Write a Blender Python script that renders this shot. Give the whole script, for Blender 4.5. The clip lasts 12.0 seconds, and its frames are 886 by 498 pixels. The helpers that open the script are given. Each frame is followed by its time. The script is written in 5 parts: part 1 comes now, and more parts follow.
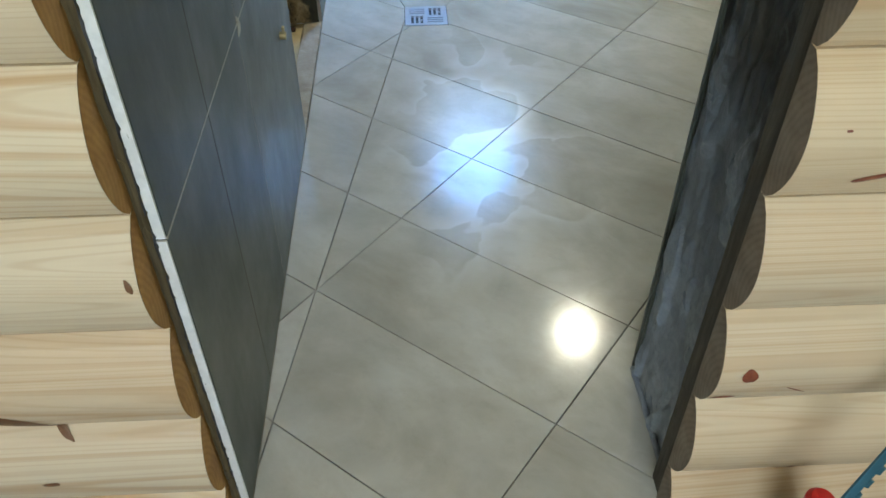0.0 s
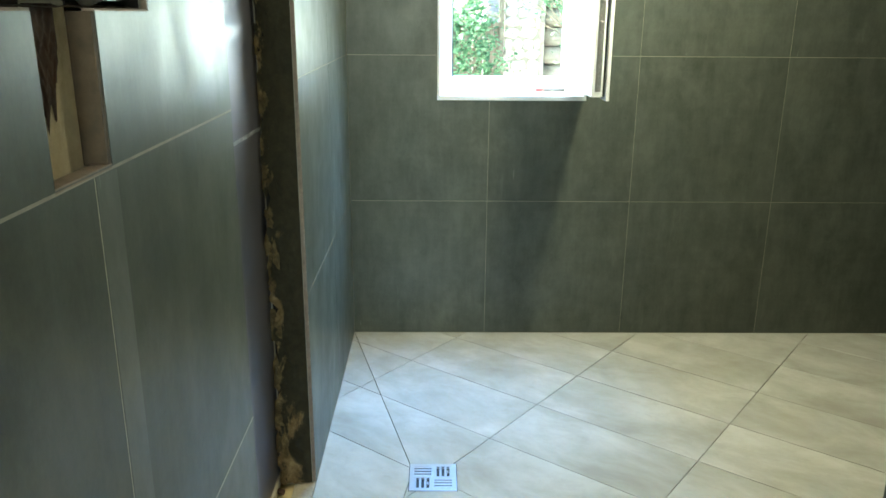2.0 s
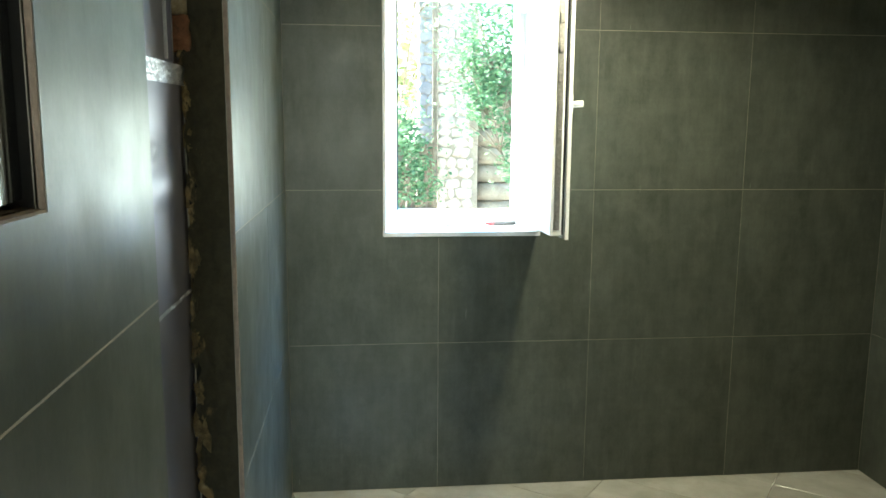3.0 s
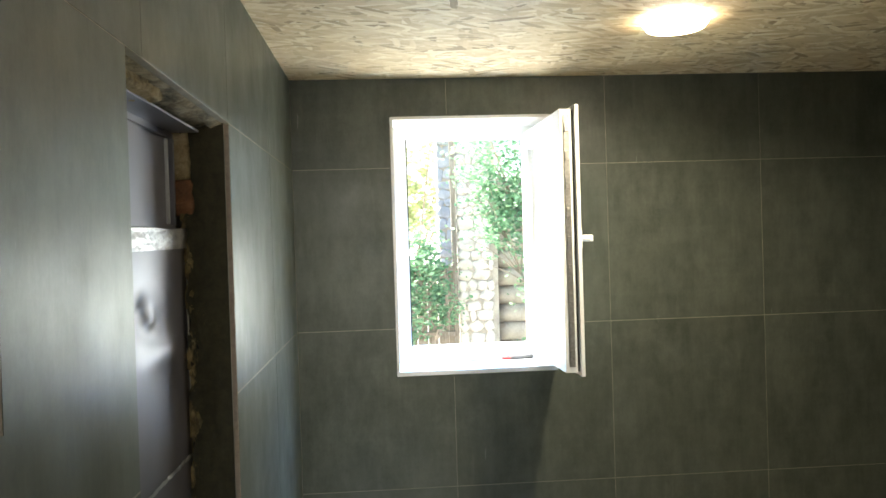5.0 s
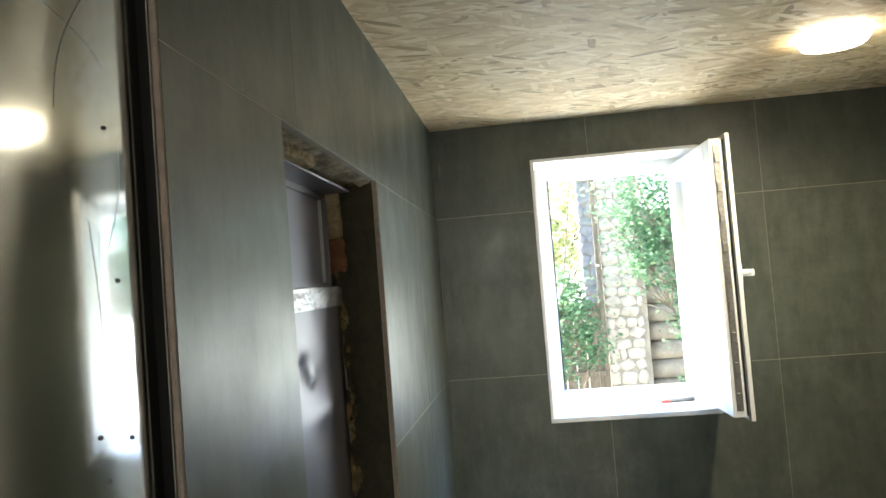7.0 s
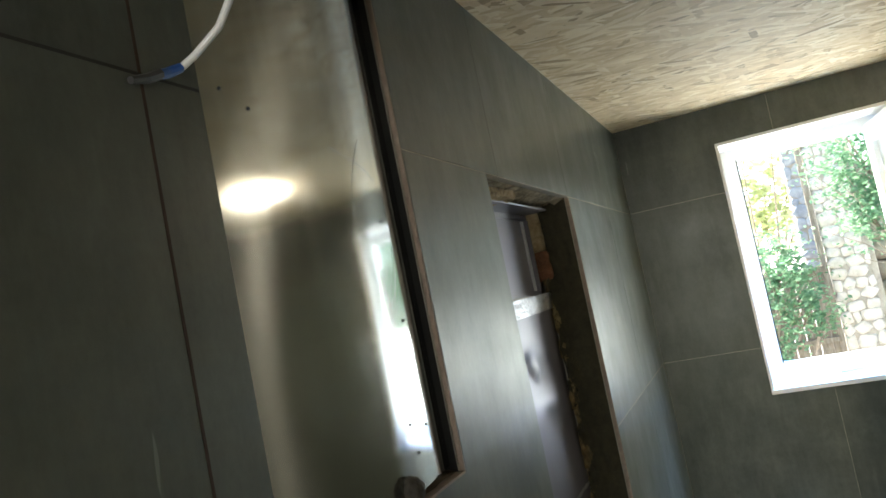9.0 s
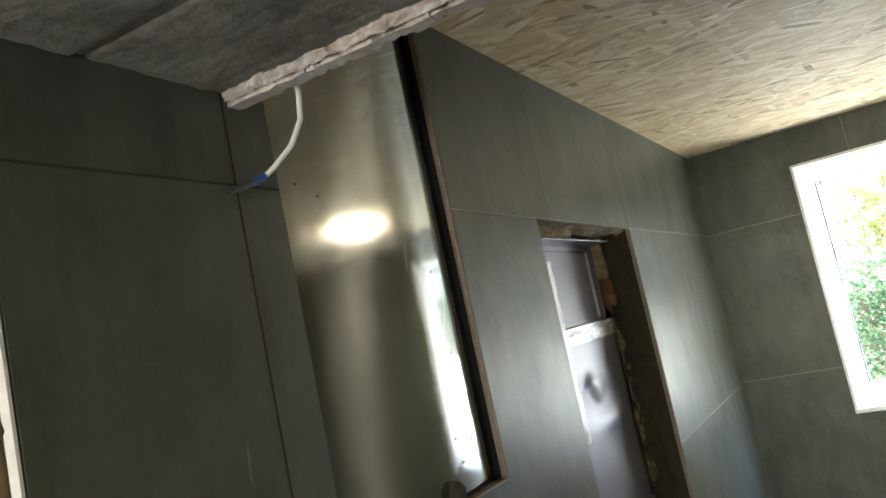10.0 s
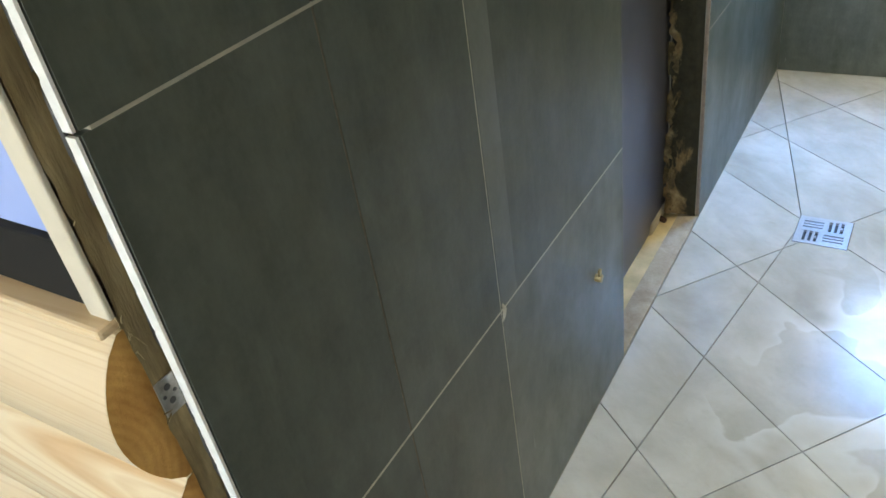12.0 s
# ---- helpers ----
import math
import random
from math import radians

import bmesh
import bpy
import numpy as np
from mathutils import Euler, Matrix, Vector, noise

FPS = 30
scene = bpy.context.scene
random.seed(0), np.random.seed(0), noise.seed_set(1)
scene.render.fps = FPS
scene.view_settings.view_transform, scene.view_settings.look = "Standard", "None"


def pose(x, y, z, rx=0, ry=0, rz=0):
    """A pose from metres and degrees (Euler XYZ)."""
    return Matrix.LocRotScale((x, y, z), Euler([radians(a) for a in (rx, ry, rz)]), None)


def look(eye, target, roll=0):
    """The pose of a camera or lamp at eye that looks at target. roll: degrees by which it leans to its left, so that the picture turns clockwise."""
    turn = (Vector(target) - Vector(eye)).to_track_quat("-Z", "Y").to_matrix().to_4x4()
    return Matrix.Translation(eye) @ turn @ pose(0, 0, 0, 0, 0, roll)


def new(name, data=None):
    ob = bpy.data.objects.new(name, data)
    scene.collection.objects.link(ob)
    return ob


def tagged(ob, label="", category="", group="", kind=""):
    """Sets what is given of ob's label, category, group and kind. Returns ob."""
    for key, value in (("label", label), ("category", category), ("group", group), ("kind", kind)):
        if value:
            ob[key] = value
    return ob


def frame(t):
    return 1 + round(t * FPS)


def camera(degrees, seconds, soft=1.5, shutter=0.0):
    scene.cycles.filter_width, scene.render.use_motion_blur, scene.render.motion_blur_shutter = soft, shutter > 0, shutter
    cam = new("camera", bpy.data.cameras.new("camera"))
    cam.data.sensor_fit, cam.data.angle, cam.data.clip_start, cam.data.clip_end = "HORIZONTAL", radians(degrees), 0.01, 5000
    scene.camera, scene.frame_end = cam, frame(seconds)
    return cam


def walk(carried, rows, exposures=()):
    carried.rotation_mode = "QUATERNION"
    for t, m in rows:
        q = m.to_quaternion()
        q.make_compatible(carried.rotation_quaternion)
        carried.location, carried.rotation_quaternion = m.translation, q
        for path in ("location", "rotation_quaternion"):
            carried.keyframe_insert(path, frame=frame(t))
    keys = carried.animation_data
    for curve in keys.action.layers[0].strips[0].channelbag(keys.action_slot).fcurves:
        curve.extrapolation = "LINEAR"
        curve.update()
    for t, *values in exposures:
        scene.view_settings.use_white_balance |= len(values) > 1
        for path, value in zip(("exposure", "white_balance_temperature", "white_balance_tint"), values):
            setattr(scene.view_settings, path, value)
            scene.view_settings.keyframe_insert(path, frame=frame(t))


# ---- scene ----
cam = camera(59.1, 12.0, soft=1.6)
PATH = [
    (0, (0.292, -3.673, 1.206), (0.361, -2.189, -0.133), -0.2),
    (0.5, (0.272, -3.648, 1.217), (0.37, -2.077, -0.017), 0.6),
    (1, (0.278, -3.562, 1.282), (0.396, -1.846, 0.261), 0.9),
    (1.5, (0.316, -3.373, 1.328), (0.39, -1.534, 0.545), 0.7),
    (2, (0.358, -3.225, 1.368), (0.378, -1.311, 0.786), 0.4),
    (2.5, (0.334, -3.108, 1.415), (0.432, -1.157, 0.988), 0.7),
    (3, (0.287, -2.953, 1.448), (0.491, -0.988, 1.132), 0.4),
    (3.5, (0.264, -2.907, 1.475), (0.469, -0.934, 1.226), -0.1),
    (5.5, (0.362, -2.923, 1.531), (0.483, -0.927, 1.56), -2.1),
    (6, (0.365, -2.925, 1.532), (0.465, -0.928, 1.596), -2.1),
    (6.5, (0.348, -2.91, 1.543), (0.369, -0.914, 1.655), -2.2),
    (7, (0.324, -2.896, 1.549), (0.113, -0.909, 1.645), -4.5),
    (7.5, (0.323, -2.898, 1.582), (-0.132, -0.954, 1.69), -8.4),
    (9.5, (0.472, -3.269, 1.578), (-0.325, -1.445, 1.77), -11.7),
    (10, (0.564, -3.317, 1.587), (-0.372, -1.566, 1.829), -12.0),
    (10.5, (0.585, -3.298, 1.571), (-0.468, -1.598, 1.593), -12.2),
    (11, (0.555, -3.277, 1.526), (-0.507, -1.634, 1.111), -11.2),
    (11.3, (0.544, -3.27, 1.502), (-0.495, -1.701, 0.825), -9.9),
    (11.5, (0.539, -3.269, 1.481), (-0.477, -1.755, 0.659), -9.1),
    (12, (0.509, -3.257, 1.415), (-0.451, -1.917, 0.282), -9.6),
]

walk(cam, [(t, look(eye, target, roll)) for t, eye, target, roll in PATH],
     [(0.0, 2.92, 5900, 0), (0.8, 3.12, 6000, -2), (1.5, 3.50, 6300, -9), (2.5, 3.30, 6250, -6), (3.5, 2.96, 6500, -1), (5.5, 2.94, 6700, 8), (6.5, 2.92, 6700, 8), (7.5, 2.54, 6450, 7),
      (9.5, 2.88, 6600, 8), (10.0, 3.06, 6650, 8), (10.5, 3.28, 6450, 2), (11.0, 3.32, 6300, 2), (11.3, 3.66, 6200, -1), (12.0, 3.46, 6200, 4)])

# ---- world and light ----
SUN_DIR = Vector((0.80, -0.36, -1.0)).normalized()
world = bpy.data.worlds.new("sky_world")
scene.world = world
world.use_nodes = True
wn = world.node_tree
sky = wn.nodes.new("ShaderNodeTexSky")
sky.sky_type, sky.sun_disc = "NISHITA", False
sky.sun_elevation = math.asin(-SUN_DIR.z)
sky.sun_rotation = math.atan2(-SUN_DIR.x, -SUN_DIR.y)
wn.links.new(sky.outputs[0], wn.nodes["Background"].inputs[0])
wn.nodes["Background"].inputs[1].default_value = 0.15

sun = new("sun", bpy.data.lights.new("sun", "SUN"))
sun.data.energy, sun.data.angle, sun.data.color = 5.0, radians(0.6), (1.0, 0.95, 0.86)
sun.matrix_world = look((0, 0, 8), Vector((0, 0, 8)) + SUN_DIR)


def area_lamp(name, m, sx, sy, power, color, shape="RECTANGLE"):
    ob = new(name, bpy.data.lights.new(name, "AREA"))
    ob.data.shape, ob.data.size, ob.data.size_y, ob.data.energy, ob.data.color = shape, sx, sy, power, color
    ob.matrix_world = m
    return ob


LAMP = (1.178, -0.745)
CEIL = 2.133
downlight = area_lamp("downlight_glow", pose(LAMP[0], LAMP[1], CEIL - 0.026), 0.12, 0.12, 2.0, (1.0, 0.87, 0.66), "DISK")
downlight.data.spread = radians(158)
# the opening gives blue sky from above and white garden light from below
sky_light = area_lamp("window_sky_light", look((0.665, 0.236, 1.64), (0.395, -0.124, 0.79)), 0.46, 0.46, 1.65, (0.17, 0.43, 1.0))
sky_light.data.spread = radians(82)
garden_light = area_lamp("window_garden_light", look((0.665, 0.242, 1.32), (0.74, -0.68, 1.86)), 0.46, 0.44, 0.95, (0.90, 0.98, 0.94))
garden_light.data.spread = radians(155)
# lamp added at an unseen, assumed opening to light siding and doorway
area_lamp("outer_room_fill_lamp", look((0.3, -5.94, 1.55), (0.3, -3.0, 0.7)), 1.5, 1.1, 6.2, (1.0, 0.97, 0.90))

# ---- materials ----


class Mat:
    """A node material built up step by step."""

    def __init__(self, name, rough=0.5, metal=0.0):
        self.m = bpy.data.materials.new(name)
        self.m.use_nodes = True
        self.t = self.m.node_tree
        self.b = self.t.nodes["Principled BSDF"]
        self.b.inputs["Roughness"].default_value = rough
        self.b.inputs["Metallic"].default_value = metal
        self.pos = self.node("ShaderNodeNewGeometry").outputs["Position"]

    def node(self, kind, **kw):
        n = self.t.nodes.new(kind)
        for k, v in kw.items():
            setattr(n, k, v)
        return n

    def link(self, a, b):
        self.t.links.new(a, b)

    def coords(self, scale=(1, 1, 1), rot=(0, 0, 0), loc=None, vec=None):
        n = self.node("ShaderNodeMapping")
        self.link(self.pos if vec is None else vec, n.inputs["Vector"])
        n.inputs["Scale"].default_value = scale
        n.inputs["Rotation"].default_value = rot
        if loc is not None:
            self.link(loc, n.inputs["Location"])
        return n.outputs[0]

    def noise(self, vec, scale, detail=6, rough=0.6, distort=0.0):
        n = self.node("ShaderNodeTexNoise")
        self.link(vec, n.inputs["Vector"])
        n.inputs["Scale"].default_value = scale
        n.inputs["Detail"].default_value = detail
        n.inputs["Roughness"].default_value = rough
        n.inputs["Distortion"].default_value = distort
        return n.outputs["Fac"]

    def ramp(self, fac, stops):
        n = self.node("ShaderNodeValToRGB")
        self.link(fac, n.inputs[0])
        el = n.color_ramp.elements
        while len(el) < len(stops):
            el.new(0.5)
        for e, (p, c) in zip(el, stops):
            e.position = p
            e.color = (c, c, c, 1) if isinstance(c, (int, float)) else (*c, 1)
        return n.outputs[0]

    def mix(self, fac, a, b, mode="MIX"):
        n = self.node("ShaderNodeMix", data_type="RGBA", blend_type=mode)
        for sock, v in ((n.inputs[0], fac), (n.inputs[6], a), (n.inputs[7], b)):
            if isinstance(v, (int, float)):
                sock.default_value = v
            elif isinstance(v, tuple):
                sock.default_value = (*v, 1)
            else:
                self.link(v, sock)
        return n.outputs[2]

    def math(self, op, a, b=0.0):
        n = self.node("ShaderNodeMath", operation=op)
        for sock, v in ((n.inputs[0], a), (n.inputs[1], b)):
            if isinstance(v, (int, float)):
                sock.default_value = v
            else:
                self.link(v, sock)
        return n.outputs[0]

    def rnd(self):
        return self.node("ShaderNodeObjectInfo").outputs["Random"]

    def shift(self, r, amount=37.0):
        n = self.node("ShaderNodeCombineXYZ")
        v = self.math("MULTIPLY", r, amount)
        for k in range(3):
            self.link(v, n.inputs[k])
        return n.outputs[0]

    def color(self, c):
        if isinstance(c, tuple):
            self.b.inputs["Base Color"].default_value = (*c, 1)
        else:
            self.link(c, self.b.inputs["Base Color"])
        return self

    def roughness(self, r):
        self.link(r, self.b.inputs["Roughness"])
        return self

    def bump(self, h, strength=0.3, dist=0.002):
        n = self.node("ShaderNodeBump")
        self.link(h, n.inputs["Height"])
        n.inputs["Strength"].default_value = strength
        n.inputs["Distance"].default_value = dist
        self.link(n.outputs[0], self.b.inputs["Normal"])
        return self


def plain(name, c, rough=0.5, metal=0.0, vary=0.15, scale=30.0):
    k = Mat(name, rough, metal)
    n = k.noise(k.pos, scale)
    lo, hi = tuple(x * (1 - vary) for x in c), tuple(min(1, x * (1 + vary)) for x in c)
    k.color(k.ramp(n, [(0.3, lo), (0.7, hi)]))
    k.bump(k.noise(k.pos, scale * 8, 3), 0.12, 0.001)
    return k.m


def wall_tile_material(name="grey_cement_look_tile", lift=1.0):
    k = Mat(name, 0.45)
    off = k.shift(k.rnd())
    cloud = k.noise(k.coords((1, 1, 0.4), loc=off), 4.2, 6, 0.58)
    blot = k.noise(k.coords((1, 1, 0.6), loc=off), 15, 8, 0.68)
    upright = k.noise(k.coords((9, 9, 0.8), loc=off), 5.0, 5, 0.62)
    level = k.noise(k.coords((0.8, 0.8, 9), loc=off), 5.0, 5, 0.62)
    fine = k.noise(k.coords((1, 1, 0.7), loc=off), 140, 4, 0.7)
    c = k.ramp(cloud, [(0.32, (0.048, 0.056, 0.042)), (0.50, (0.076, 0.086, 0.068)), (0.68, (0.118, 0.130, 0.106))])
    c = k.mix(0.38, c, k.ramp(blot, [(0.34, (0.026, 0.031, 0.023)), (0.68, (0.152, 0.165, 0.138))]))
    c = k.mix(0.16, c, k.ramp(upright, [(0.34, (0.040, 0.046, 0.036)), (0.68, (0.132, 0.142, 0.120))]))
    c = k.mix(0.08, c, k.ramp(level, [(0.34, (0.040, 0.046, 0.036)), (0.68, (0.132, 0.142, 0.120))]))
    c = k.mix(0.10, c, k.ramp(fine, [(0.35, (0.03, 0.034, 0.03)), (0.7, (0.15, 0.16, 0.14))]))
    c = k.mix(k.ramp(k.rnd(), [(0.0, 0.0), (1.0, 0.16)]), c, (0.045, 0.050, 0.042))
    smear = k.ramp(k.noise(k.coords((5, 5, 0.9), loc=off), 3.8, 6, 0.64), [(0.62, 0.0), (0.80, 0.30)])
    c = k.mix(smear, c, (0.18, 0.195, 0.165))
    dust = k.ramp(k.noise(k.coords((1, 1, 0.8)), 4.1, 9, 0.70), [(0.56, 0.0), (0.76, 0.22)])
    c = k.mix(dust, c, (0.24, 0.255, 0.225))
    scuff = k.ramp(k.noise(k.coords((14, 14, 1.6)), 4.0, 3, 0.5), [(0.735, 0.0), (0.76, 0.35)])
    c = k.mix(scuff, c, (0.30, 0.32, 0.29))
    if lift != 1.0:
        haze = k.ramp(k.noise(k.coords((1, 1, 0.7)), 7.0, 7, 0.66), [(0.36, 0.06), (0.66, 0.34)])
        c = k.mix(haze, c, (0.30, 0.32, 0.30))
    k.color(c)
    k.b.inputs["IOR"].default_value = 1.5
    k.b.inputs["Specular IOR Level"].default_value = 0.36
    k.roughness(k.ramp(k.noise(k.coords((1, 1, 0.7)), 8, 6), [(0.3, 0.31), (0.7, 0.46)]))
    k.bump(k.noise(k.pos, 160, 4), 0.07, 0.001)
    return k.m


def floor_tile_material():
    k = Mat("beige_marbled_floor_tile", 0.2)
    off = k.shift(k.rnd(), 11.0)
    v = k.coords((1.0, 1.0, 1.0), (0, 0, radians(38)), loc=off)
    st = k.coords((0.85, 1.2, 1.0), vec=v)
    cloud = k.noise(st, 3.8, 8, 0.58, 0.4)
    vein = k.noise(st, 9, 8, 0.66, 0.5)
    c = k.ramp(cloud, [(0.29, (0.38, 0.365, 0.305)), (0.5, (0.50, 0.49, 0.43)), (0.70, (0.62, 0.615, 0.56))])
    c = k.mix(k.ramp(vein, [(0.48, 0.0), (0.74, 0.42)]), c, (0.39, 0.36, 0.285))
    c = k.mix(k.ramp(k.noise(k.pos, 2.1, 5), [(0.5, 0.0), (0.8, 0.25)]), c, (0.36, 0.335, 0.28))
    c = k.mix(k.ramp(k.noise(st, 34, 5, 0.7), [(0.55, 0.0), (0.75, 0.22)]), c, (0.33, 0.31, 0.25))
    k.color(c)
    film = k.noise(k.coords((1, 1, 1)), 3.6, 3, 0.42, 0.7)
    wet = k.ramp(film, [(0.46, 0.28), (0.475, 0.15), (0.60, 0.15), (0.615, 0.28)])
    film_c = k.ramp(film, [(0.46, 0.0), (0.475, 1.0), (0.57, 0.35), (0.615, 0.0)])
    far = k.node("ShaderNodeVectorMath", operation="DISTANCE")
    k.link(k.coords((1.9, 0.72, 1.0)), far.inputs[0])
    far.inputs[1].default_value = (0.50 * 1.9, -1.95 * 0.72, 0.0)
    near = k.ramp(k.math("ADD", far.outputs["Value"], k.math("MULTIPLY", k.noise(k.pos, 5, 3), 0.3)), [(0.46, 1.0), (0.72, 0.0)])
    wet = k.mix(near, (0.14, 0.14, 0.14), wet)
    k.color(k.mix(k.math("MULTIPLY", k.math("MULTIPLY", film_c, near), 0.55), c, (0.74, 0.76, 0.75)))
    k.roughness(k.mix(0.25, wet, k.ramp(k.noise(k.pos, 22, 5), [(0.3, 0.08), (0.8, 0.22)])))
    k.b.inputs["Specular IOR Level"].default_value = 0.36
    k.bump(k.noise(k.pos, 60, 4), 0.03, 0.001)
    return k.m


def osb_material():
    """Wood strands lying every way, each with its own tone."""
    k = Mat("oriented_strand_board", 0.62)
    base, height = (0.50, 0.37, 0.20), None
    wob = k.noise(k.pos, 7, 3)
    for i, (ang, sc, keep) in enumerate(((8, 30, 0.0), (52, 26, 0.52), (-38, 28, 0.56), (97, 24, 0.60), (20, 22, 0.60), (-12, 34, 0.5), (140, 27, 0.64))):
        v = k.coords((1, 1, 1), (0, 0, radians(ang)))
        v = k.coords((0.17, 1.0, 1.0), vec=v)
        vo = k.node("ShaderNodeTexVoronoi", voronoi_dimensions="2D")
        k.link(v, vo.inputs["Vector"])
        vo.inputs["Scale"].default_value = sc * 1.45
        vo.inputs["Randomness"].default_value = 1.0
        sep = k.node("ShaderNodeSeparateColor")
        k.link(vo.outputs["Color"], sep.inputs[0])
        grain = k.noise(k.coords((0.08, 1.4, 1), vec=v), 60, 3)
        tone = k.ramp(sep.outputs[0], [(0.0, (0.27, 0.18, 0.085)), (0.12, (0.58, 0.43, 0.24)), (0.6, (0.76, 0.60, 0.37)), (1.0, (0.94, 0.82, 0.60))])
        tone = k.mix(0.22, tone, k.ramp(grain, [(0.35, (0.36, 0.25, 0.12)), (0.7, (0.66, 0.54, 0.34))]))
        if i == 0:
            base, height = tone, sep.outputs[1]
            continue
        inside = k.ramp(vo.outputs["Distance"], [(0.36, 1.0), (0.40, 0.0)])
        m = k.math("MULTIPLY", k.math("GREATER_THAN", sep.outputs[2], keep), inside)
        base = k.mix(m, base, tone)
        height = k.mix(m, height, sep.outputs[1])
    k.color(k.mix(k.ramp(wob, [(0.4, 0.0), (0.8, 0.25)]), base, (0.36, 0.25, 0.12)))
    k.bump(height, 0.7, 0.002)
    return k.m


def pine_material(name, along="X", dull=1.0, warm=0.0):
    k = Mat(name, 0.42)
    r = k.rnd()
    off = k.shift(r, 9.0)
    sc = {"X": (0.030, 1.0, 1.0), "Z": (1.0, 1.0, 0.030), "Y": (1.0, 0.030, 1.0)}[along]
    v = k.coords(sc, loc=off)
    field = k.noise(v, 7.0, 1, 0.4, 0.15)
    line = k.math("SINE", k.math("MULTIPLY", field, 120.0))
    fine = k.math("SINE", k.math("MULTIPLY", field, 420.0))
    where = k.ramp(k.noise(v, 4.0, 2), [(0.40, 0.12), (0.62, 1.0)])
    ring = k.math("MULTIPLY", k.ramp(line, [(0.35, 0.0), (0.95, 1.0)]), where)
    d = lambda c: tuple(x * dull for x in c)
    c = k.mix(k.ramp(k.noise(v, 5.0, 3), [(0.35, 0.0), (0.65, 1.0)]), d((0.82, 0.68, 0.45)), d((0.76, 0.57, 0.34)))
    c = k.mix(k.ramp(r, [(0.3, 0.0), (1.0, 0.5)]), c, d((0.84, 0.75, 0.57)))
    c = k.mix(k.math("MULTIPLY", ring, 0.62), c, d((0.60, 0.35, 0.15)))
    c = k.mix(k.math("MULTIPLY", k.ramp(fine, [(0.4, 0.0), (1.0, 1.0)]), 0.28), c, d((0.55, 0.34, 0.16)))
    c = k.mix(0.12, c, k.ramp(k.noise(v, 90, 4), [(0.35, d((0.5, 0.3, 0.14))), (0.65, d((0.85, 0.7, 0.5)))]))
    k.color(c)
    k.bump(k.noise(v, 60, 4), 0.12, 0.001)
    return k.m


def endgrain_material(name, c0, c1):
    k = Mat(name, 0.7)
    w = k.node("ShaderNodeTexWave", wave_type="RINGS", rings_direction="X")
    off = k.node("ShaderNodeVectorMath", operation="ADD")
    k.link(k.node("ShaderNodeTexCoord").outputs["Object"], off.inputs[0])
    off.inputs[1].default_value = (0, 0.10, 0.03)
    k.link(off.outputs[0], w.inputs["Vector"])
    w.inputs["Scale"].default_value = 34.0
    w.inputs["Distortion"].default_value = 2.5
    w.inputs["Detail"].default_value = 3
    c = k.ramp(w.outputs["Fac"], [(0.1, c0), (0.8, c1)])
    c = k.mix(0.78, c, k.ramp(k.noise(k.pos, 22, 6, 0.7), [(0.3, c0), (0.7, c1)]))
    k.color(c)
    k.bump(k.noise(k.pos, 130, 4), 0.4, 0.002)
    return k.m


def cement_material(name, stops, scale=14, rough=0.75, strength=0.6):
    k = Mat(name, rough)
    n = k.noise(k.pos, scale, 8, 0.65, 0.5)
    f = k.noise(k.pos, scale * 9, 5, 0.7)
    c = k.ramp(n, stops)
    k.color(k.mix(0.25, c, k.ramp(f, [(0.3, stops[0][1]), (0.7, stops[-1][1])])))
    k.bump(k.mix(0.4, n, f), strength, 0.006)
    return k.m


def rubble_material():
    """Dark render that gives way to broken orange brick and mortar."""
    k = Mat("dark_render_over_broken_brick", 0.85)
    n = k.noise(k.coords((1, 1, 0.7)), 9, 7, 0.65, 0.8)
    f = k.noise(k.pos, 45, 6, 0.7)
    dark = k.ramp(f, [(0.3, (0.018, 0.015, 0.006)), (0.7, (0.044, 0.036, 0.014))])
    brick = k.ramp(k.noise(k.pos, 24, 6), [(0.3, (0.075, 0.050, 0.020)), (0.5, (0.22, 0.145, 0.058)), (0.72, (0.42, 0.32, 0.16))])
    sep = k.node("ShaderNodeSeparateXYZ")
    k.link(k.pos, sep.inputs[0])
    deep = k.math("MULTIPLY", k.math("SUBTRACT", -0.072, sep.outputs[0]), 10.0)
    m = k.math("ADD", deep, k.math("MULTIPLY", k.math("SUBTRACT", n, 0.54), 3.4))
    low = k.math("MULTIPLY", k.math("SUBTRACT", 0.75, sep.outputs[2]), 0.45)
    m = k.math("ADD", m, k.math("MINIMUM", k.math("MAXIMUM", low, -0.10), 0.18))
    k.color(k.mix(k.ramp(m, [(0.02, 0.0), (0.30, 1.0)]), dark, brick))
    k.bump(k.mix(0.3, n, f), 0.45, 0.006)
    return k.m


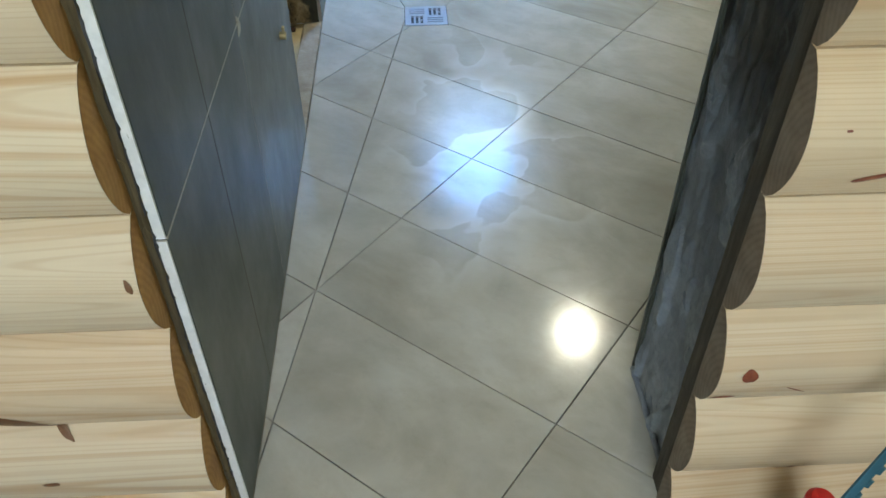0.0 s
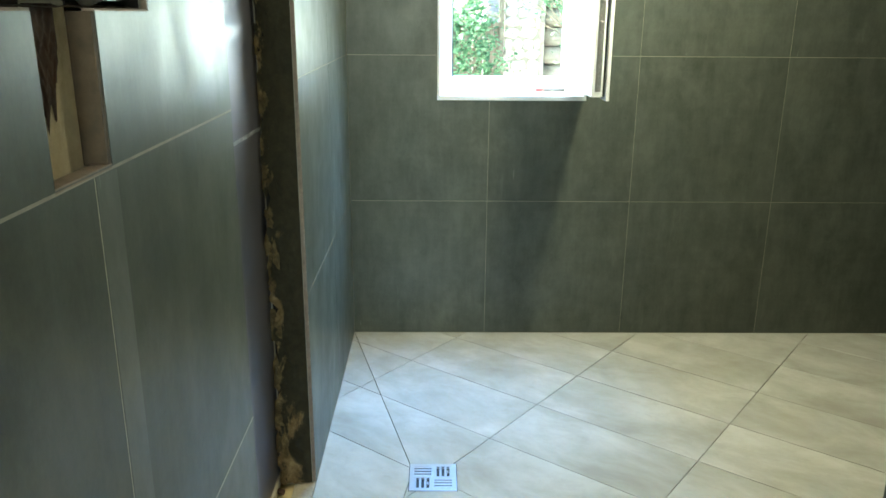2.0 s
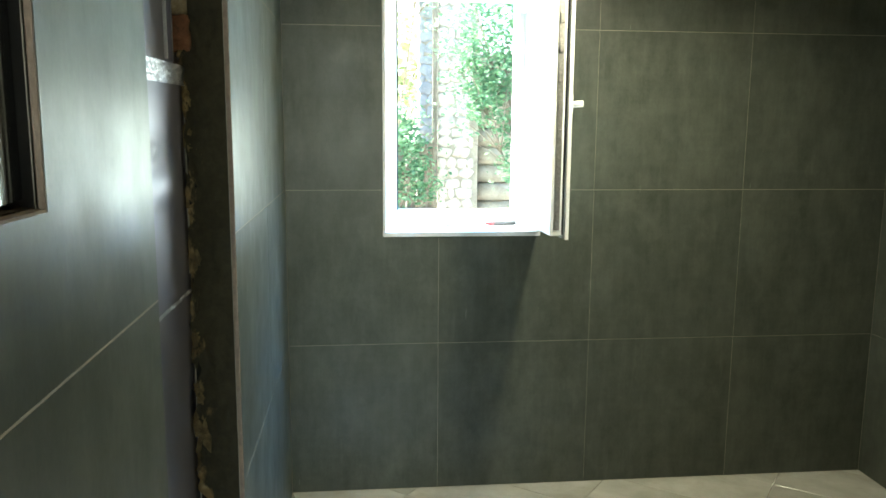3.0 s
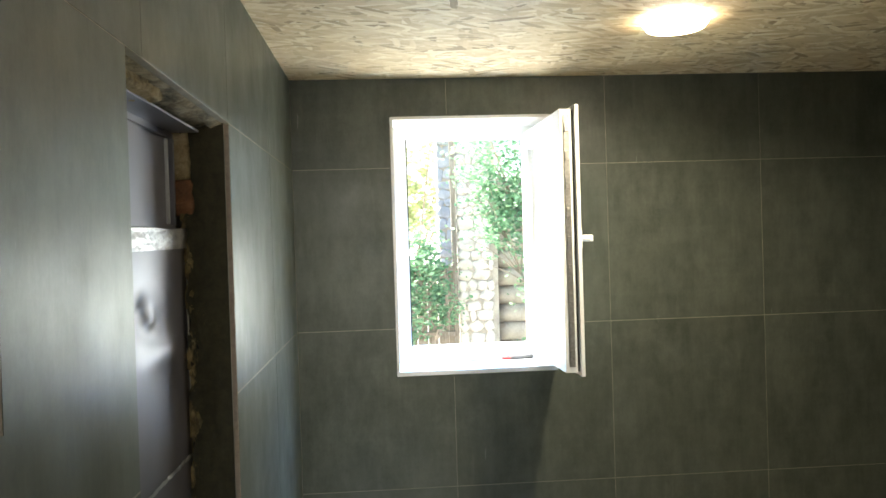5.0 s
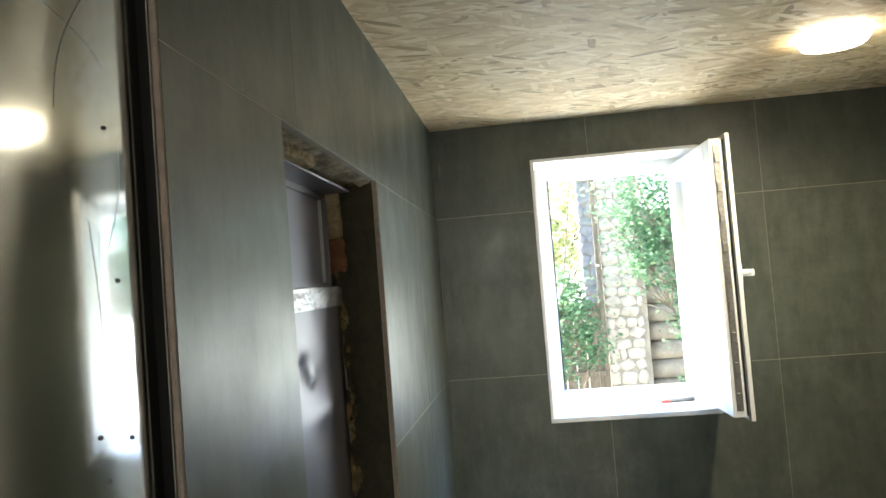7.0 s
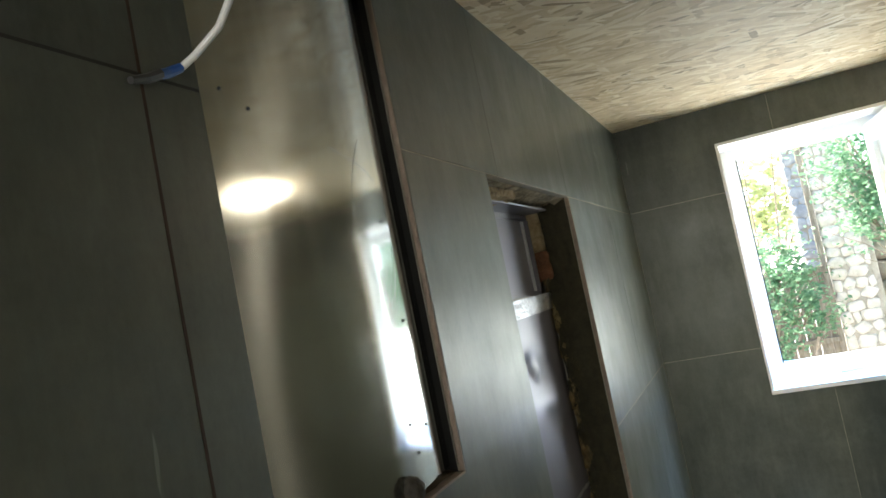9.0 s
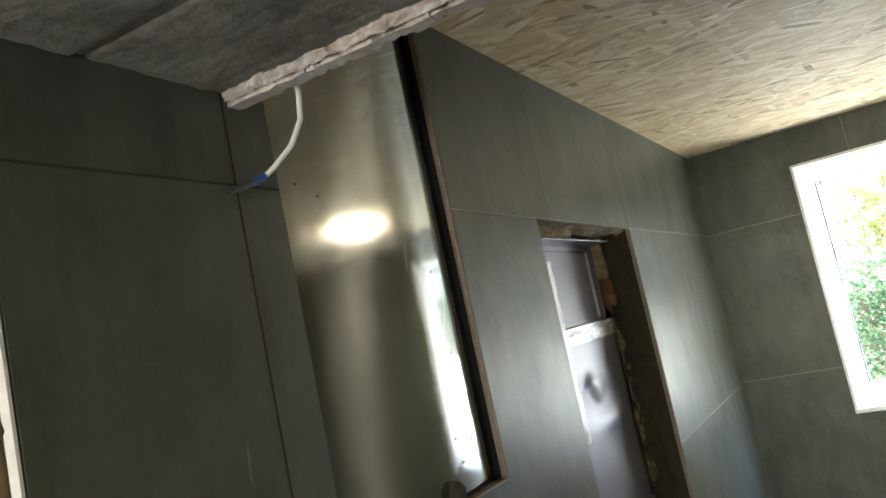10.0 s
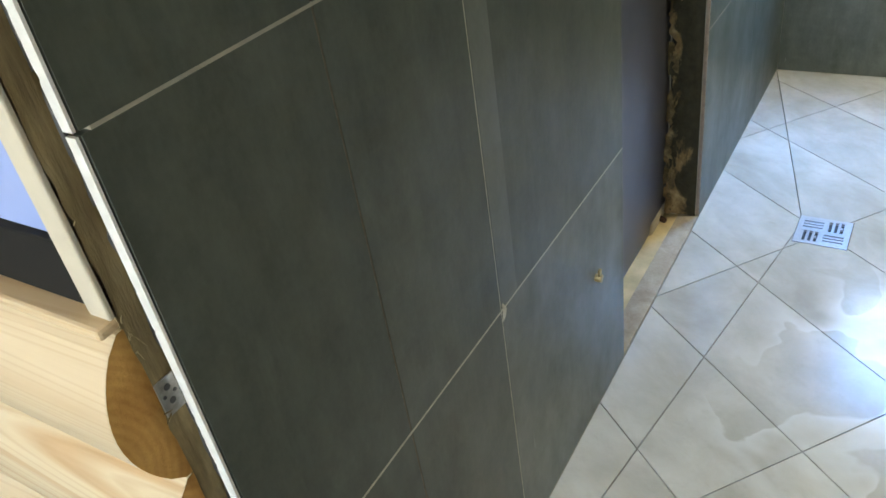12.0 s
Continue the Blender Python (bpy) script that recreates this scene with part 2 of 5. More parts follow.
def steel_material(name, tint, rough, wave, aniso=0.0):
    k = Mat(name, rough, 1.0)
    streak = k.noise(k.coords((6, 6, 0.35)), 7, 6, 0.6)
    spots = k.ramp(k.noise(k.pos, 48, 5, 0.75), [(0.60, 0.0), (0.70, 0.5)])
    c = k.ramp(streak, [(0.3, tuple(x * 0.80 for x in tint)), (0.7, tint)])
    k.color(k.mix(k.math("MULTIPLY", spots, 0.3), c, (0.30, 0.27, 0.21)))
    k.roughness(k.mix(0.5, k.ramp(k.noise(k.coords((9, 9, 0.5)), 5, 6), [(0.3, rough * 0.8), (0.7, rough * 1.3)]), k.ramp(k.noise(k.coords((1, 1, 0.6)), 16, 6, 0.65), [(0.35, rough * (0.75 if aniso else 0.95)), (0.7, rough * (2.0 if aniso else 1.15))])))
    k.b.inputs["Anisotropic"].default_value = 0.0
    k.b.inputs["Anisotropic Rotation"].default_value = 0.25
    k.bump(k.noise(k.coords((1, 1, 0.4)), 5, 2), wave, 0.05)
    if aniso:
        g = k.node("ShaderNodeBsdfAnisotropic")
        g.inputs["Roughness"].default_value = 0.22
        g.inputs["Anisotropy"].default_value = 0.80
        g.inputs["Rotation"].default_value = 0.0
        k.link(k.node("ShaderNodeTangent", direction_type="RADIAL", axis="Z").outputs[0], g.inputs["Tangent"])
        k.link(c, g.inputs["Color"])
        mx = k.node("ShaderNodeMixShader")
        k.link(k.ramp(k.noise(k.coords((3, 3, 0.5)), 6, 6, 0.7), [(0.3, 0.09), (0.7, 0.27)]), mx.inputs[0])
        k.link(k.b.outputs[0], mx.inputs[1])
        k.link(g.outputs[0], mx.inputs[2])
        k.link(mx.outputs[0], k.t.nodes["Material Output"].inputs[0])
    return k.m


def glass_material(name="window_glass", rough=0.02):
    k = Mat(name, rough)
    k.b.inputs["Transmission Weight"].default_value = 1.0
    k.b.inputs["IOR"].default_value = 1.45
    k.color((0.96, 0.99, 0.98))
    return k.m


M_WTILE = wall_tile_material()
M_SMEAR = wall_tile_material("tile_with_grout_haze", 1.3)
M_FTILE = floor_tile_material()
M_OSB = osb_material()
M_PINE = pine_material("pine_siding", "X", 0.85)
M_PINE_PALE = pine_material("pale_planed_pine", "Z", 1.0)
M_END = endgrain_material("sawn_pine_end", (0.36, 0.175, 0.038), (0.60, 0.35, 0.095))
# right-hand board ends: same rings, greyer and darker
M_END_GREY = endgrain_material("greyish_sawn_pine_end", (0.20, 0.15, 0.10), (0.36, 0.29, 0.21))


def batten_material(name, lo, hi):
    k = Mat(name, 0.85)
    v = k.coords((1, 1, 0.12))
    n, f = k.noise(v, 60, 6, 0.7), k.noise(k.pos, 18, 5)
    k.color(k.mix(k.ramp(f, [(0.4, 0.0), (0.75, 0.6)]), k.ramp(n, [(0.35, lo), (0.68, hi)]), lo))
    k.bump(n, 0.6, 0.003)
    return k.m


M_STRIP = batten_material("brown_rough_batten", (0.11, 0.080, 0.032), (0.27, 0.205, 0.095))
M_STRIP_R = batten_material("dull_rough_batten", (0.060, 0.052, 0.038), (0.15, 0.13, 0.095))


def adhesive_material():
    """Dark dried adhesive with paler trowel smears; bluish light painted in towards the floor."""
    k = Mat("grey_tile_adhesive", 0.5)
    v = k.coords((1, 0.5, 0.9))
    n = k.noise(v, 13, 5, 0.55, 0.35)
    big = k.noise(v, 6, 3, 0.5, 0.8)
    f = k.noise(k.pos, 140, 5, 0.7)
    c = k.ramp(big, [(0.35, (0.030, 0.027, 0.020)), (0.65, (0.078, 0.074, 0.064))])
    m = k.ramp(n, [(0.48, 0.0), (0.52, 0.45), (0.60, 0.22), (0.615, 0.85)])
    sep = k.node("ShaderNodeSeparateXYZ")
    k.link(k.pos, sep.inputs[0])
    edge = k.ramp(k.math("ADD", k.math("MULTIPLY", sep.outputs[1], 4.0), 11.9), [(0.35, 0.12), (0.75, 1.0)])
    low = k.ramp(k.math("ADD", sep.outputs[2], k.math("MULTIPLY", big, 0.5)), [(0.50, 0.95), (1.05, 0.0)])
    # bluish light on the jamb's foot, mixed into the base colour
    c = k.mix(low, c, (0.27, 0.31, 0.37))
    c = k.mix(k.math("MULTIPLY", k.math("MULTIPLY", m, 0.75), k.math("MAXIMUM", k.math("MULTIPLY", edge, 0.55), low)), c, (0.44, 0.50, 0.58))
    k.color(k.mix(k.ramp(f, [(0.5, 0.0), (0.8, 0.35)]), c, (0.05, 0.055, 0.06)))
    k.roughness(k.ramp(n, [(0.4, 0.52), (0.62, 0.26)]))
    k.bump(k.mix(0.25, n, f), 0.9, 0.010)
    return k.m


M_ADH = adhesive_material()
M_RUB = rubble_material()
M_OCHRE = cement_material("ochre_mortar", [(0.32, (0.07, 0.05, 0.022)), (0.48, (0.30, 0.215, 0.10)), (0.68, (0.52, 0.42, 0.26))], 24, 0.9, 0.8)
M_CRUMB = cement_material("dirty_crumbling_mortar", [(0.32, (0.030, 0.022, 0.009)), (0.50, (0.115, 0.080, 0.032)), (0.70, (0.34, 0.25, 0.11))], 30, 0.9, 0.8)
M_SOFFIT = cement_material("flaking_mortar", [(0.38, (0.035, 0.028, 0.016)), (0.48, (0.20, 0.155, 0.085)), (0.66, (0.46, 0.39, 0.26))], 20, 0.9, 0.8)
M_BRICK = cement_material("broken_red_brick", [(0.3, (0.10, 0.040, 0.018)), (0.5, (0.22, 0.085, 0.035)), (0.7, (0.36, 0.20, 0.10))], 30, 0.9, 0.6)
M_CONC = cement_material("grey_raw_concrete", [(0.30, (0.085, 0.078, 0.068)), (0.45, (0.20, 0.195, 0.18)), (0.60, (0.29, 0.285, 0.27)), (0.74, (0.40, 0.385, 0.36))], 11, 0.85, 0.9)
M_SCREED = cement_material("dusty_screed", [(0.3, (0.25, 0.20, 0.13)), (0.5, (0.40, 0.34, 0.24)), (0.7, (0.52, 0.46, 0.35))], 12, 0.85, 0.4)
M_PLASTER = cement_material("chipped_white_plaster", [(0.34, (0.20, 0.15, 0.12)), (0.42, (0.52, 0.44, 0.39)), (0.55, (0.66, 0.62, 0.59)), (0.7, (0.78, 0.77, 0.75))], 26, 0.8, 0.8)
M_GROUT = plain("beige_grout", (0.36, 0.33, 0.265), 0.85)
M_GROUT_DARK = plain("dark_open_joint", (0.035, 0.033, 0.030), 0.9)
M_PALEGROUT = plain("pale_wall_grout", (0.50, 0.47, 0.38), 0.85, 0, 0.2, 60)
M_TEDGE = plain("white_tile_body", (0.74, 0.73, 0.70), 0.75, 0, 0.1, 60)
M_TEDGE_B = plain("sawn_beige_tile_body", (0.27, 0.21, 0.165), 0.8, 0, 0.2, 60)
M_STEEL = steel_material("scratched_stainless_steel", (0.51, 0.53, 0.52), 0.085, 0.004, 0.4)
M_STEEL_F = plain("dented_galvanised_sheet", (0.185, 0.180, 0.208), 0.42, 0.9, 0.10, 5.0)
M_FOIL = steel_material("crumpled_foil_tape", (0.50, 0.50, 0.52), 0.38, 0.06)
# near-black colour carries the deep shade of the recess and niche side
M_DARKVOID = plain("near_black_fill", (0.007, 0.006, 0.005), 0.95)
M_PVC = plain("white_plastic_frame", (0.84, 0.85, 0.84), 0.3, 0, 0.02)
M_WHITE = plain("white_painted_plaster", (0.82, 0.82, 0.80), 0.6, 0, 0.04)
M_CREAM = plain("cream_planed_casing", (0.60, 0.54, 0.43), 0.55, 0, 0.1, 12)
M_GASKET = plain("black_rubber_seal", (0.02, 0.02, 0.02), 0.6)
M_HARD = plain("dull_zinc_hardware", (0.34, 0.33, 0.31), 0.45, 0.9, 0.25, 120)
M_CHROME = plain("brushed_drain_steel", (0.43, 0.44, 0.45), 0.35, 0.4, 0.06, 90)
M_DARK = plain("black_drain_well", (0.012, 0.012, 0.013), 0.5)
M_FROST = glass_material("frosted_sash_glass", 0.4)
M_BOARD = cement_material("stained_pale_board", [(0.3, (0.34, 0.26, 0.13)), (0.45, (0.58, 0.50, 0.33)), (0.7, (0.70, 0.63, 0.46))], 11, 0.75, 0.3)
M_PLY = plain("dirty_yellow_plywood", (0.55, 0.44, 0.23), 0.7, 0, 0.3, 9)
M_STAIN_SHADE = plain("dark_brown_stain_and_gap_shade", (0.040, 0.017, 0.007), 0.85, 0, 0.4, 60)
M_FAINT = plain("faint_brown_joint", (0.125, 0.105, 0.075), 0.85, 0, 0.3, 60)
M_DBROWN = plain("rusty_dark_joint", (0.040, 0.021, 0.012), 0.85, 0, 0.3, 60)
M_BROWN = plain("pinkish_brown_cut_edge", (0.090, 0.064, 0.038), 0.8, 0, 0.3, 40)
M_CABLE = plain("white_cable_sheath", (0.62, 0.62, 0.60), 0.4, 0, 0.05)
M_BLUE = plain("blue_insulating_tape", (0.02, 0.09, 0.32), 0.4)
M_GREY = plain("grey_cable_end", (0.05, 0.05, 0.05), 0.5)
M_RED = plain("red_plastic", (0.55, 0.02, 0.02), 0.35)
M_TEAL = plain("painted_teal_perforated_steel", (0.06, 0.16, 0.21), 0.4, 0.3)
M_STUB = plain("dirty_wrapped_stub", (0.034, 0.028, 0.019), 0.75, 0, 0.5, 120)
M_BRASS = plain("dull_brass", (0.45, 0.36, 0.18), 0.45, 0.8)
M_GREEN = plain("green_masking_thread", (0.02, 0.30, 0.08), 0.6)


def lamp_material():
    k = Mat("glowing_lamp_diffuser", 0.5)
    k.color((0.9, 0.88, 0.82))
    k.b.inputs["Emission Color"].default_value = (1.0, 0.88, 0.68, 1)
    k.b.inputs["Emission Strength"].default_value = 6.5
    return k.m


M_LAMP = lamp_material()


def film_material():
    k = Mat("pale_blue_sheet", 0.35)
    n = k.noise(k.pos, 6, 4)
    k.color(k.ramp(n, [(0.3, (0.28, 0.37, 0.72)), (0.7, (0.36, 0.45, 0.80))]))
    return k.m


M_FILM = film_material()

# ---- mesh helpers ----


def mesh_object(name, me, material, parent=None, label=""):
    if material is not None and not me.materials:
        me.materials.append(material)
    ob = new(name, me)
    if parent is not None:
        ob.parent = parent
    if label:
        ob["label"] = label
    return ob


def part(name, bm, material, parent=None, label="", smooth=False):
    me = bpy.data.meshes.new(name)
    bmesh.ops.recalc_face_normals(bm, faces=bm.faces)
    bm.to_mesh(me)
    bm.free()
    for p in me.polygons:
        p.use_smooth = smooth
    return mesh_object(name, me, material, parent, label)


def thing(name, label, category, group="", kind="", at=(0, 0, 0)):
    ob = new(name)
    ob.location = at
    return tagged(ob, label, category, group, kind)


def add_box(bm, lo, hi, bevel=0.0):
    vs = [bm.verts.new((x, y, z)) for x in (lo[0], hi[0]) for y in (lo[1], hi[1]) for z in (lo[2], hi[2])]
    fs = [bm.faces.new([vs[i] for i in q]) for q in ((0, 1, 3, 2), (4, 6, 7, 5), (0, 4, 5, 1), (2, 3, 7, 6), (0, 2, 6, 4), (1, 5, 7, 3))]
    if bevel > 0:
        es = list({e for f in fs for e in f.edges})
        bmesh.ops.bevel(bm, geom=es, offset=bevel, segments=2, profile=0.5, affect="EDGES")


def box(lo, hi, bevel=0.0):
    bm = bmesh.new()
    add_box(bm, lo, hi, bevel)
    return bm


def boxes(rows):
    bm = bmesh.new()
    for lo, hi in rows:
        add_box(bm, lo, hi)
    return bm


def add_tube(bm, pts, radius, seg=10, cap=True):
    pts = [Vector(p) for p in pts]
    rad = radius if isinstance(radius, (list, tuple)) else [radius] * len(pts)
    rings = []
    for i, p in enumerate(pts):
        d = (pts[min(i + 1, len(pts) - 1)] - pts[max(i - 1, 0)]).normalized()
        a = d.orthogonal().normalized() if i == 0 else (rings_a - d * rings_a.dot(d)).normalized()
        rings_a = a
        b = d.cross(a)
        rings.append([bm.verts.new(p + rad[i] * (math.cos(2 * math.pi * j / seg) * a + math.sin(2 * math.pi * j / seg) * b)) for j in range(seg)])
    for r0, r1 in zip(rings, rings[1:]):
        for j in range(seg):
            bm.faces.new((r0[j], r0[(j + 1) % seg], r1[(j + 1) % seg], r1[j]))
    if cap:
        bm.faces.new(rings[0][::-1])
        bm.faces.new(rings[-1])


def tube(pts, radius, seg=10):
    bm = bmesh.new()
    add_tube(bm, pts, radius, seg)
    return bm


def wavy_sheet(origin, u, v, nu, nv, height):
    """A sheet spanned by u and v from origin, pushed along its normal by height(a, b)."""
    o, u, v = Vector(origin), Vector(u), Vector(v)
    n = u.cross(v).normalized()
    bm = bmesh.new()
    g = [[bm.verts.new(o + u * (i / nu) + v * (j / nv) + n * height(i / nu, j / nv)) for j in range(nv + 1)] for i in range(nu + 1)]
    for i in range(nu):
        for j in range(nv):
            bm.faces.new((g[i][j], g[i + 1][j], g[i + 1][j + 1], g[i][j + 1]))
    return bm


def clip(poly, a, b, c):
    """The part of a convex polygon with a*x + b*y <= c."""
    out = []
    for p, q in zip(poly, poly[1:] + poly[:1]):
        dp, dq = a * p[0] + b * p[1] - c, a * q[0] + b * q[1] - c
        if dp <= 0:
            out.append(p)
        if dp * dq < 0:
            s = dp / (dp - dq)
            out.append((p[0] + s * (q[0] - p[0]), p[1] + s * (q[1] - p[1])))
    return out


def area(poly):
    return abs(sum(p[0] * q[1] - q[0] * p[1] for p, q in zip(poly, poly[1:] + poly[:1]))) / 2


def shrink(poly, d):
    out = list(poly)
    s = 1 if sum(p[0] * q[1] - q[0] * p[1] for p, q in zip(poly, poly[1:] + poly[:1])) > 0 else -1
    for p, q in zip(poly, poly[1:] + poly[:1]):
        ex, ey = q[0] - p[0], q[1] - p[1]
        ln = math.hypot(ex, ey)
        if ln < 1e-6:
            continue
        nx, ny = s * ey / ln, -s * ex / ln
        out = clip(out, nx, ny, nx * p[0] + ny * p[1] - d)
        if len(out) < 3:
            return []
    return out


def prism(polys, place, thick, chamfer=0.0008):
    """Flat pieces in one mesh. place maps (s, t, h) to the world; h is along the face's normal."""
    vs, fs = [], []
    for poly in polys:
        top = shrink(poly, chamfer) if chamfer else list(poly)
        if len(top) != len(poly):
            top = [(p[0], p[1]) for p in poly]
        n, k = len(poly), len(vs)
        vs += [place(s, t, -thick) for s, t in poly] + [place(s, t, -chamfer) for s, t in poly] + [place(s, t, 0) for s, t in top]
        for r in (0, 1):
            for i in range(n):
                j = (i + 1) % n
                fs.append((k + r * n + i, k + r * n + j, k + (r + 1) * n + j, k + (r + 1) * n + i))
        fs.append(tuple(range(k + 2 * n, k + 3 * n)))
        fs.append(tuple(reversed(range(k, k + n))))
    me = bpy.data.meshes.new("tile")
    me.from_pydata(vs, [], fs)
    bm = bmesh.new()
    bm.from_mesh(me)
    bmesh.ops.recalc_face_normals(bm, faces=bm.faces)
    bm.to_mesh(me)
    bm.free()
    return me


def cut_rect(r, holes):
    """The rectangle r = (s0, t0, s1, t1) less the holes, as rectangles."""
    ss = sorted({r[0], r[2], *[x for h in holes for x in (h[0], h[2]) if r[0] < x < r[2]]})
    ts = sorted({r[1], r[3], *[x for h in holes for x in (h[1], h[3]) if r[1] < x < r[3]]})
    out = []
    for s0, s1 in zip(ss, ss[1:]):
        for t0, t1 in zip(ts, ts[1:]):
            m = ((s0 + s1) / 2, (t0 + t1) / 2)
            if not any(h[0] < m[0] < h[2] and h[1] < m[1] < h[3] for h in holes):
                out.append((s0, t0, s1, t1))
    return out


# ---- structure ----
X1, YD = 2.385, -2.70          # right wall, room face of the doorway wall
DOOR_R, LINTEL = 0.708, 1.905  # doorway's right side and the underside of its lintel
T = 0.010                      # tile thickness
NICHE = (-2.622, 1.366, -2.207, CEIL)
SLOT = (-2.502, 1.203, -2.366, 1.367)
RECESS = (-1.842, -0.05, -1.157, 1.80)
BEHIND = (-1.842, -0.05, -0.985, 1.80)   # the recess widens behind its reveal
WIN = (0.365, 1.028, 0.970, 1.989)

floor = thing("floor", "beige marbled tile floor laid on the diagonal, partly wet", "floor", kind="structure")
part("screed", boxes([((-0.002, -3.0, -0.12), (X1, 0.0, -T - 0.003)), ((-2.4, -6.0, -0.12), (3.4, -3.0, -0.02))]), M_GROUT_DARK, floor, "dark joint bed")

# left wall: masonry with a recess and a shallow niche
wl = thing("wall_left", "grey tiled wall with an open recess and a bare steel niche", "wall", kind="structure")
core = []
for r in cut_rect((-2.955, -0.1, 0.25, CEIL + 0.1), [RECESS, (NICHE[0], NICHE[1], NICHE[2], CEIL + 0.1), SLOT]):
    core.append(((-0.104, r[0], r[1]), (-0.0005, r[2], r[3])))
for r in cut_rect((-2.955, -0.1, 0.25, CEIL + 0.1), [BEHIND, (NICHE[0], NICHE[1], NICHE[2], CEIL + 0.1), SLOT]):
    core.append(((-0.19, r[0], r[1]), (-0.104, r[2], r[3])))
for r in ((NICHE[0], NICHE[1], NICHE[2], CEIL + 0.1), SLOT):
    core.append(((-0.19, r[0], r[1]), (-0.075, r[2], r[3])))
core.append(((-0.23, -2.955, -0.1), (-0.19, 0.25, CEIL + 0.1)))
part("masonry", boxes(core), M_GROUT, wl, "beige grout bed")

wf = thing("wall_far", "grey tiled wall with a white window", "wall", kind="structure")
part("masonry", boxes([((r[0], 0.0006, r[1]), (r[2], 0.34, r[3])) for r in cut_rect((-0.23, -0.4, X1 + 0.2, CEIL + 0.3), [WIN])]), M_GROUT, wf, "beige grout bed")
wr = thing("wall_right", "grey tiled side wall", "wall", kind="structure")
part("masonry", box((X1 + 0.0010, -3.0, -0.1), (X1 + 0.2, 0.01, CEIL + 0.1)), M_GROUT, wr, "beige grout bed")

wd = thing("wall_doorway", "partition with a raw doorway between siding and tiles", "wall", kind="structure")
part("partition", boxes([((DOOR_R + 0.012, -2.975, -0.1), (X1 + 0.2, YD - T, CEIL + 0.1)), ((-0.01, -2.975, LINTEL + 0.004), (DOOR_R + 0.012, -2.672, CEIL + 0.1))]), M_CONC, wd, "grey concrete core")


def lay_tiles(owner, grid, holes, place, material=M_WTILE, gs=0.0006, gt=0.0008):
    """Tiles from (columns, t0, t1) rows, cut round the holes."""
    for cols, t0, t1 in grid:
        for s0, s1 in zip(cols, cols[1:]):
            rects = cut_rect((s0 + gs, t0 + gt, s1 - gs, t1 - gt), holes)
            if not rects:
                continue
            whole = len(rects) == 1 and abs(rects[0][2] - rects[0][0] - (s1 - s0 - 2 * gs)) < 1e-6 and abs(rects[0][3] - rects[0][1] - (t1 - t0 - 2 * gt)) < 1e-6
            me = prism([[(a, b), (c, b), (c, d), (a, d)] for a, b, c, d in rects], place, T, 0.0006 if whole else 0.0)
            mesh_object("tile", me, material, owner)


near = [-2.966, -2.692, -2.415, -1.842]
lay_tiles(wl, [(near[2:], 0.0, 0.6)], [], lambda s, t, h: (h, s, t), M_SMEAR, gs=0.0015, gt=0.0019)
lay_tiles(wl, [(near[:3], 0.0, 0.6), (near, 0.6, 1.2), ([-2.966, -2.692, -1.842], 1.2, 1.8012)], [NICHE, SLOT], lambda s, t, h: (h, s, t), gs=0.0015, gt=0.0019)
beyond = [-1.157, -0.557, 0.0]
lay_tiles(wl, [(beyond, 0.0, 0.6), (beyond, 0.6, 1.2), (beyond, 1.2, 1.8)], [], lambda s, t, h: (h, s, t), gt=0.0015)
lay_tiles(wl, [([-2.966, -2.692, -2.37, -1.77, -1.165, -0.565, 0.0], 1.8, CEIL)], [NICHE], lambda s, t, h: (h, s, t))
cols = [0.0, 0.577, 1.181, 1.785, X1]
lay_tiles(wf, [(cols, 0.0, 0.6), (cols, 0.6, 1.2), (cols, 1.2, 1.8), (cols, 1.8, CEIL)], [WIN], lambda s, t, h: (s, -h, t))
cols = [-2.70, -2.4, -1.8, -1.2, -0.6, 0.0]
lay_tiles(wr, [(cols, 0.0, 0.6), (cols, 0.6, 1.2), (cols, 1.2, 1.8), (cols, 1.8, CEIL)], [], lambda s, t, h: (X1 - h, s, t))
cols = [DOOR_R + 0.004, 1.185, 1.785, X1]
lay_tiles(wd, [(cols, 0.0, 0.6), (cols, 0.6, 1.2), (cols, 1.2, 1.8), (cols, 1.8, CEIL)], [], lambda s, t, h: (s, YD + h, t))

part("open_joint", box((-0.004, -2.6938, 1.203), (0.0003, -2.6904, CEIL - 0.003)), M_DBROWN, wl, "unfilled dark joint")
part("open_joint", box((-0.004, -2.6934, 0.003), (-0.0004, -2.6906, 1.198)), M_FAINT, wl, "unfilled brown joint")
part("grout_line", box((-0.004, -2.965, 0.5981), (0.0002, RECESS[0] - 0.001, 0.6019)), M_PALEGROUT, wl, "pale filled joint")
part("grout_line", box((-0.004, -2.4160, 0.003), (-0.0001, -2.4140, 1.197)), M_PALEGROUT, wl, "thin pale joint")
bm = tube([(0.0005, -2.409, 0.612), (0.0022, -2.407, 0.600), (0.0018, -2.410, 0.588), (0.0004, -2.413, 0.578)], [0.0012, 0.0035, 0.0028, 0.0010], 8)
part("grout_blob", bm, M_PALEGROUT, wl, "stray dab of grout", True)

part("open_joint", box((-0.004, -2.964, 1.7988), (0.0003, NICHE[0] - 0.001, 1.8015)), M_GROUT_DARK, wl, "unfilled brown joint")
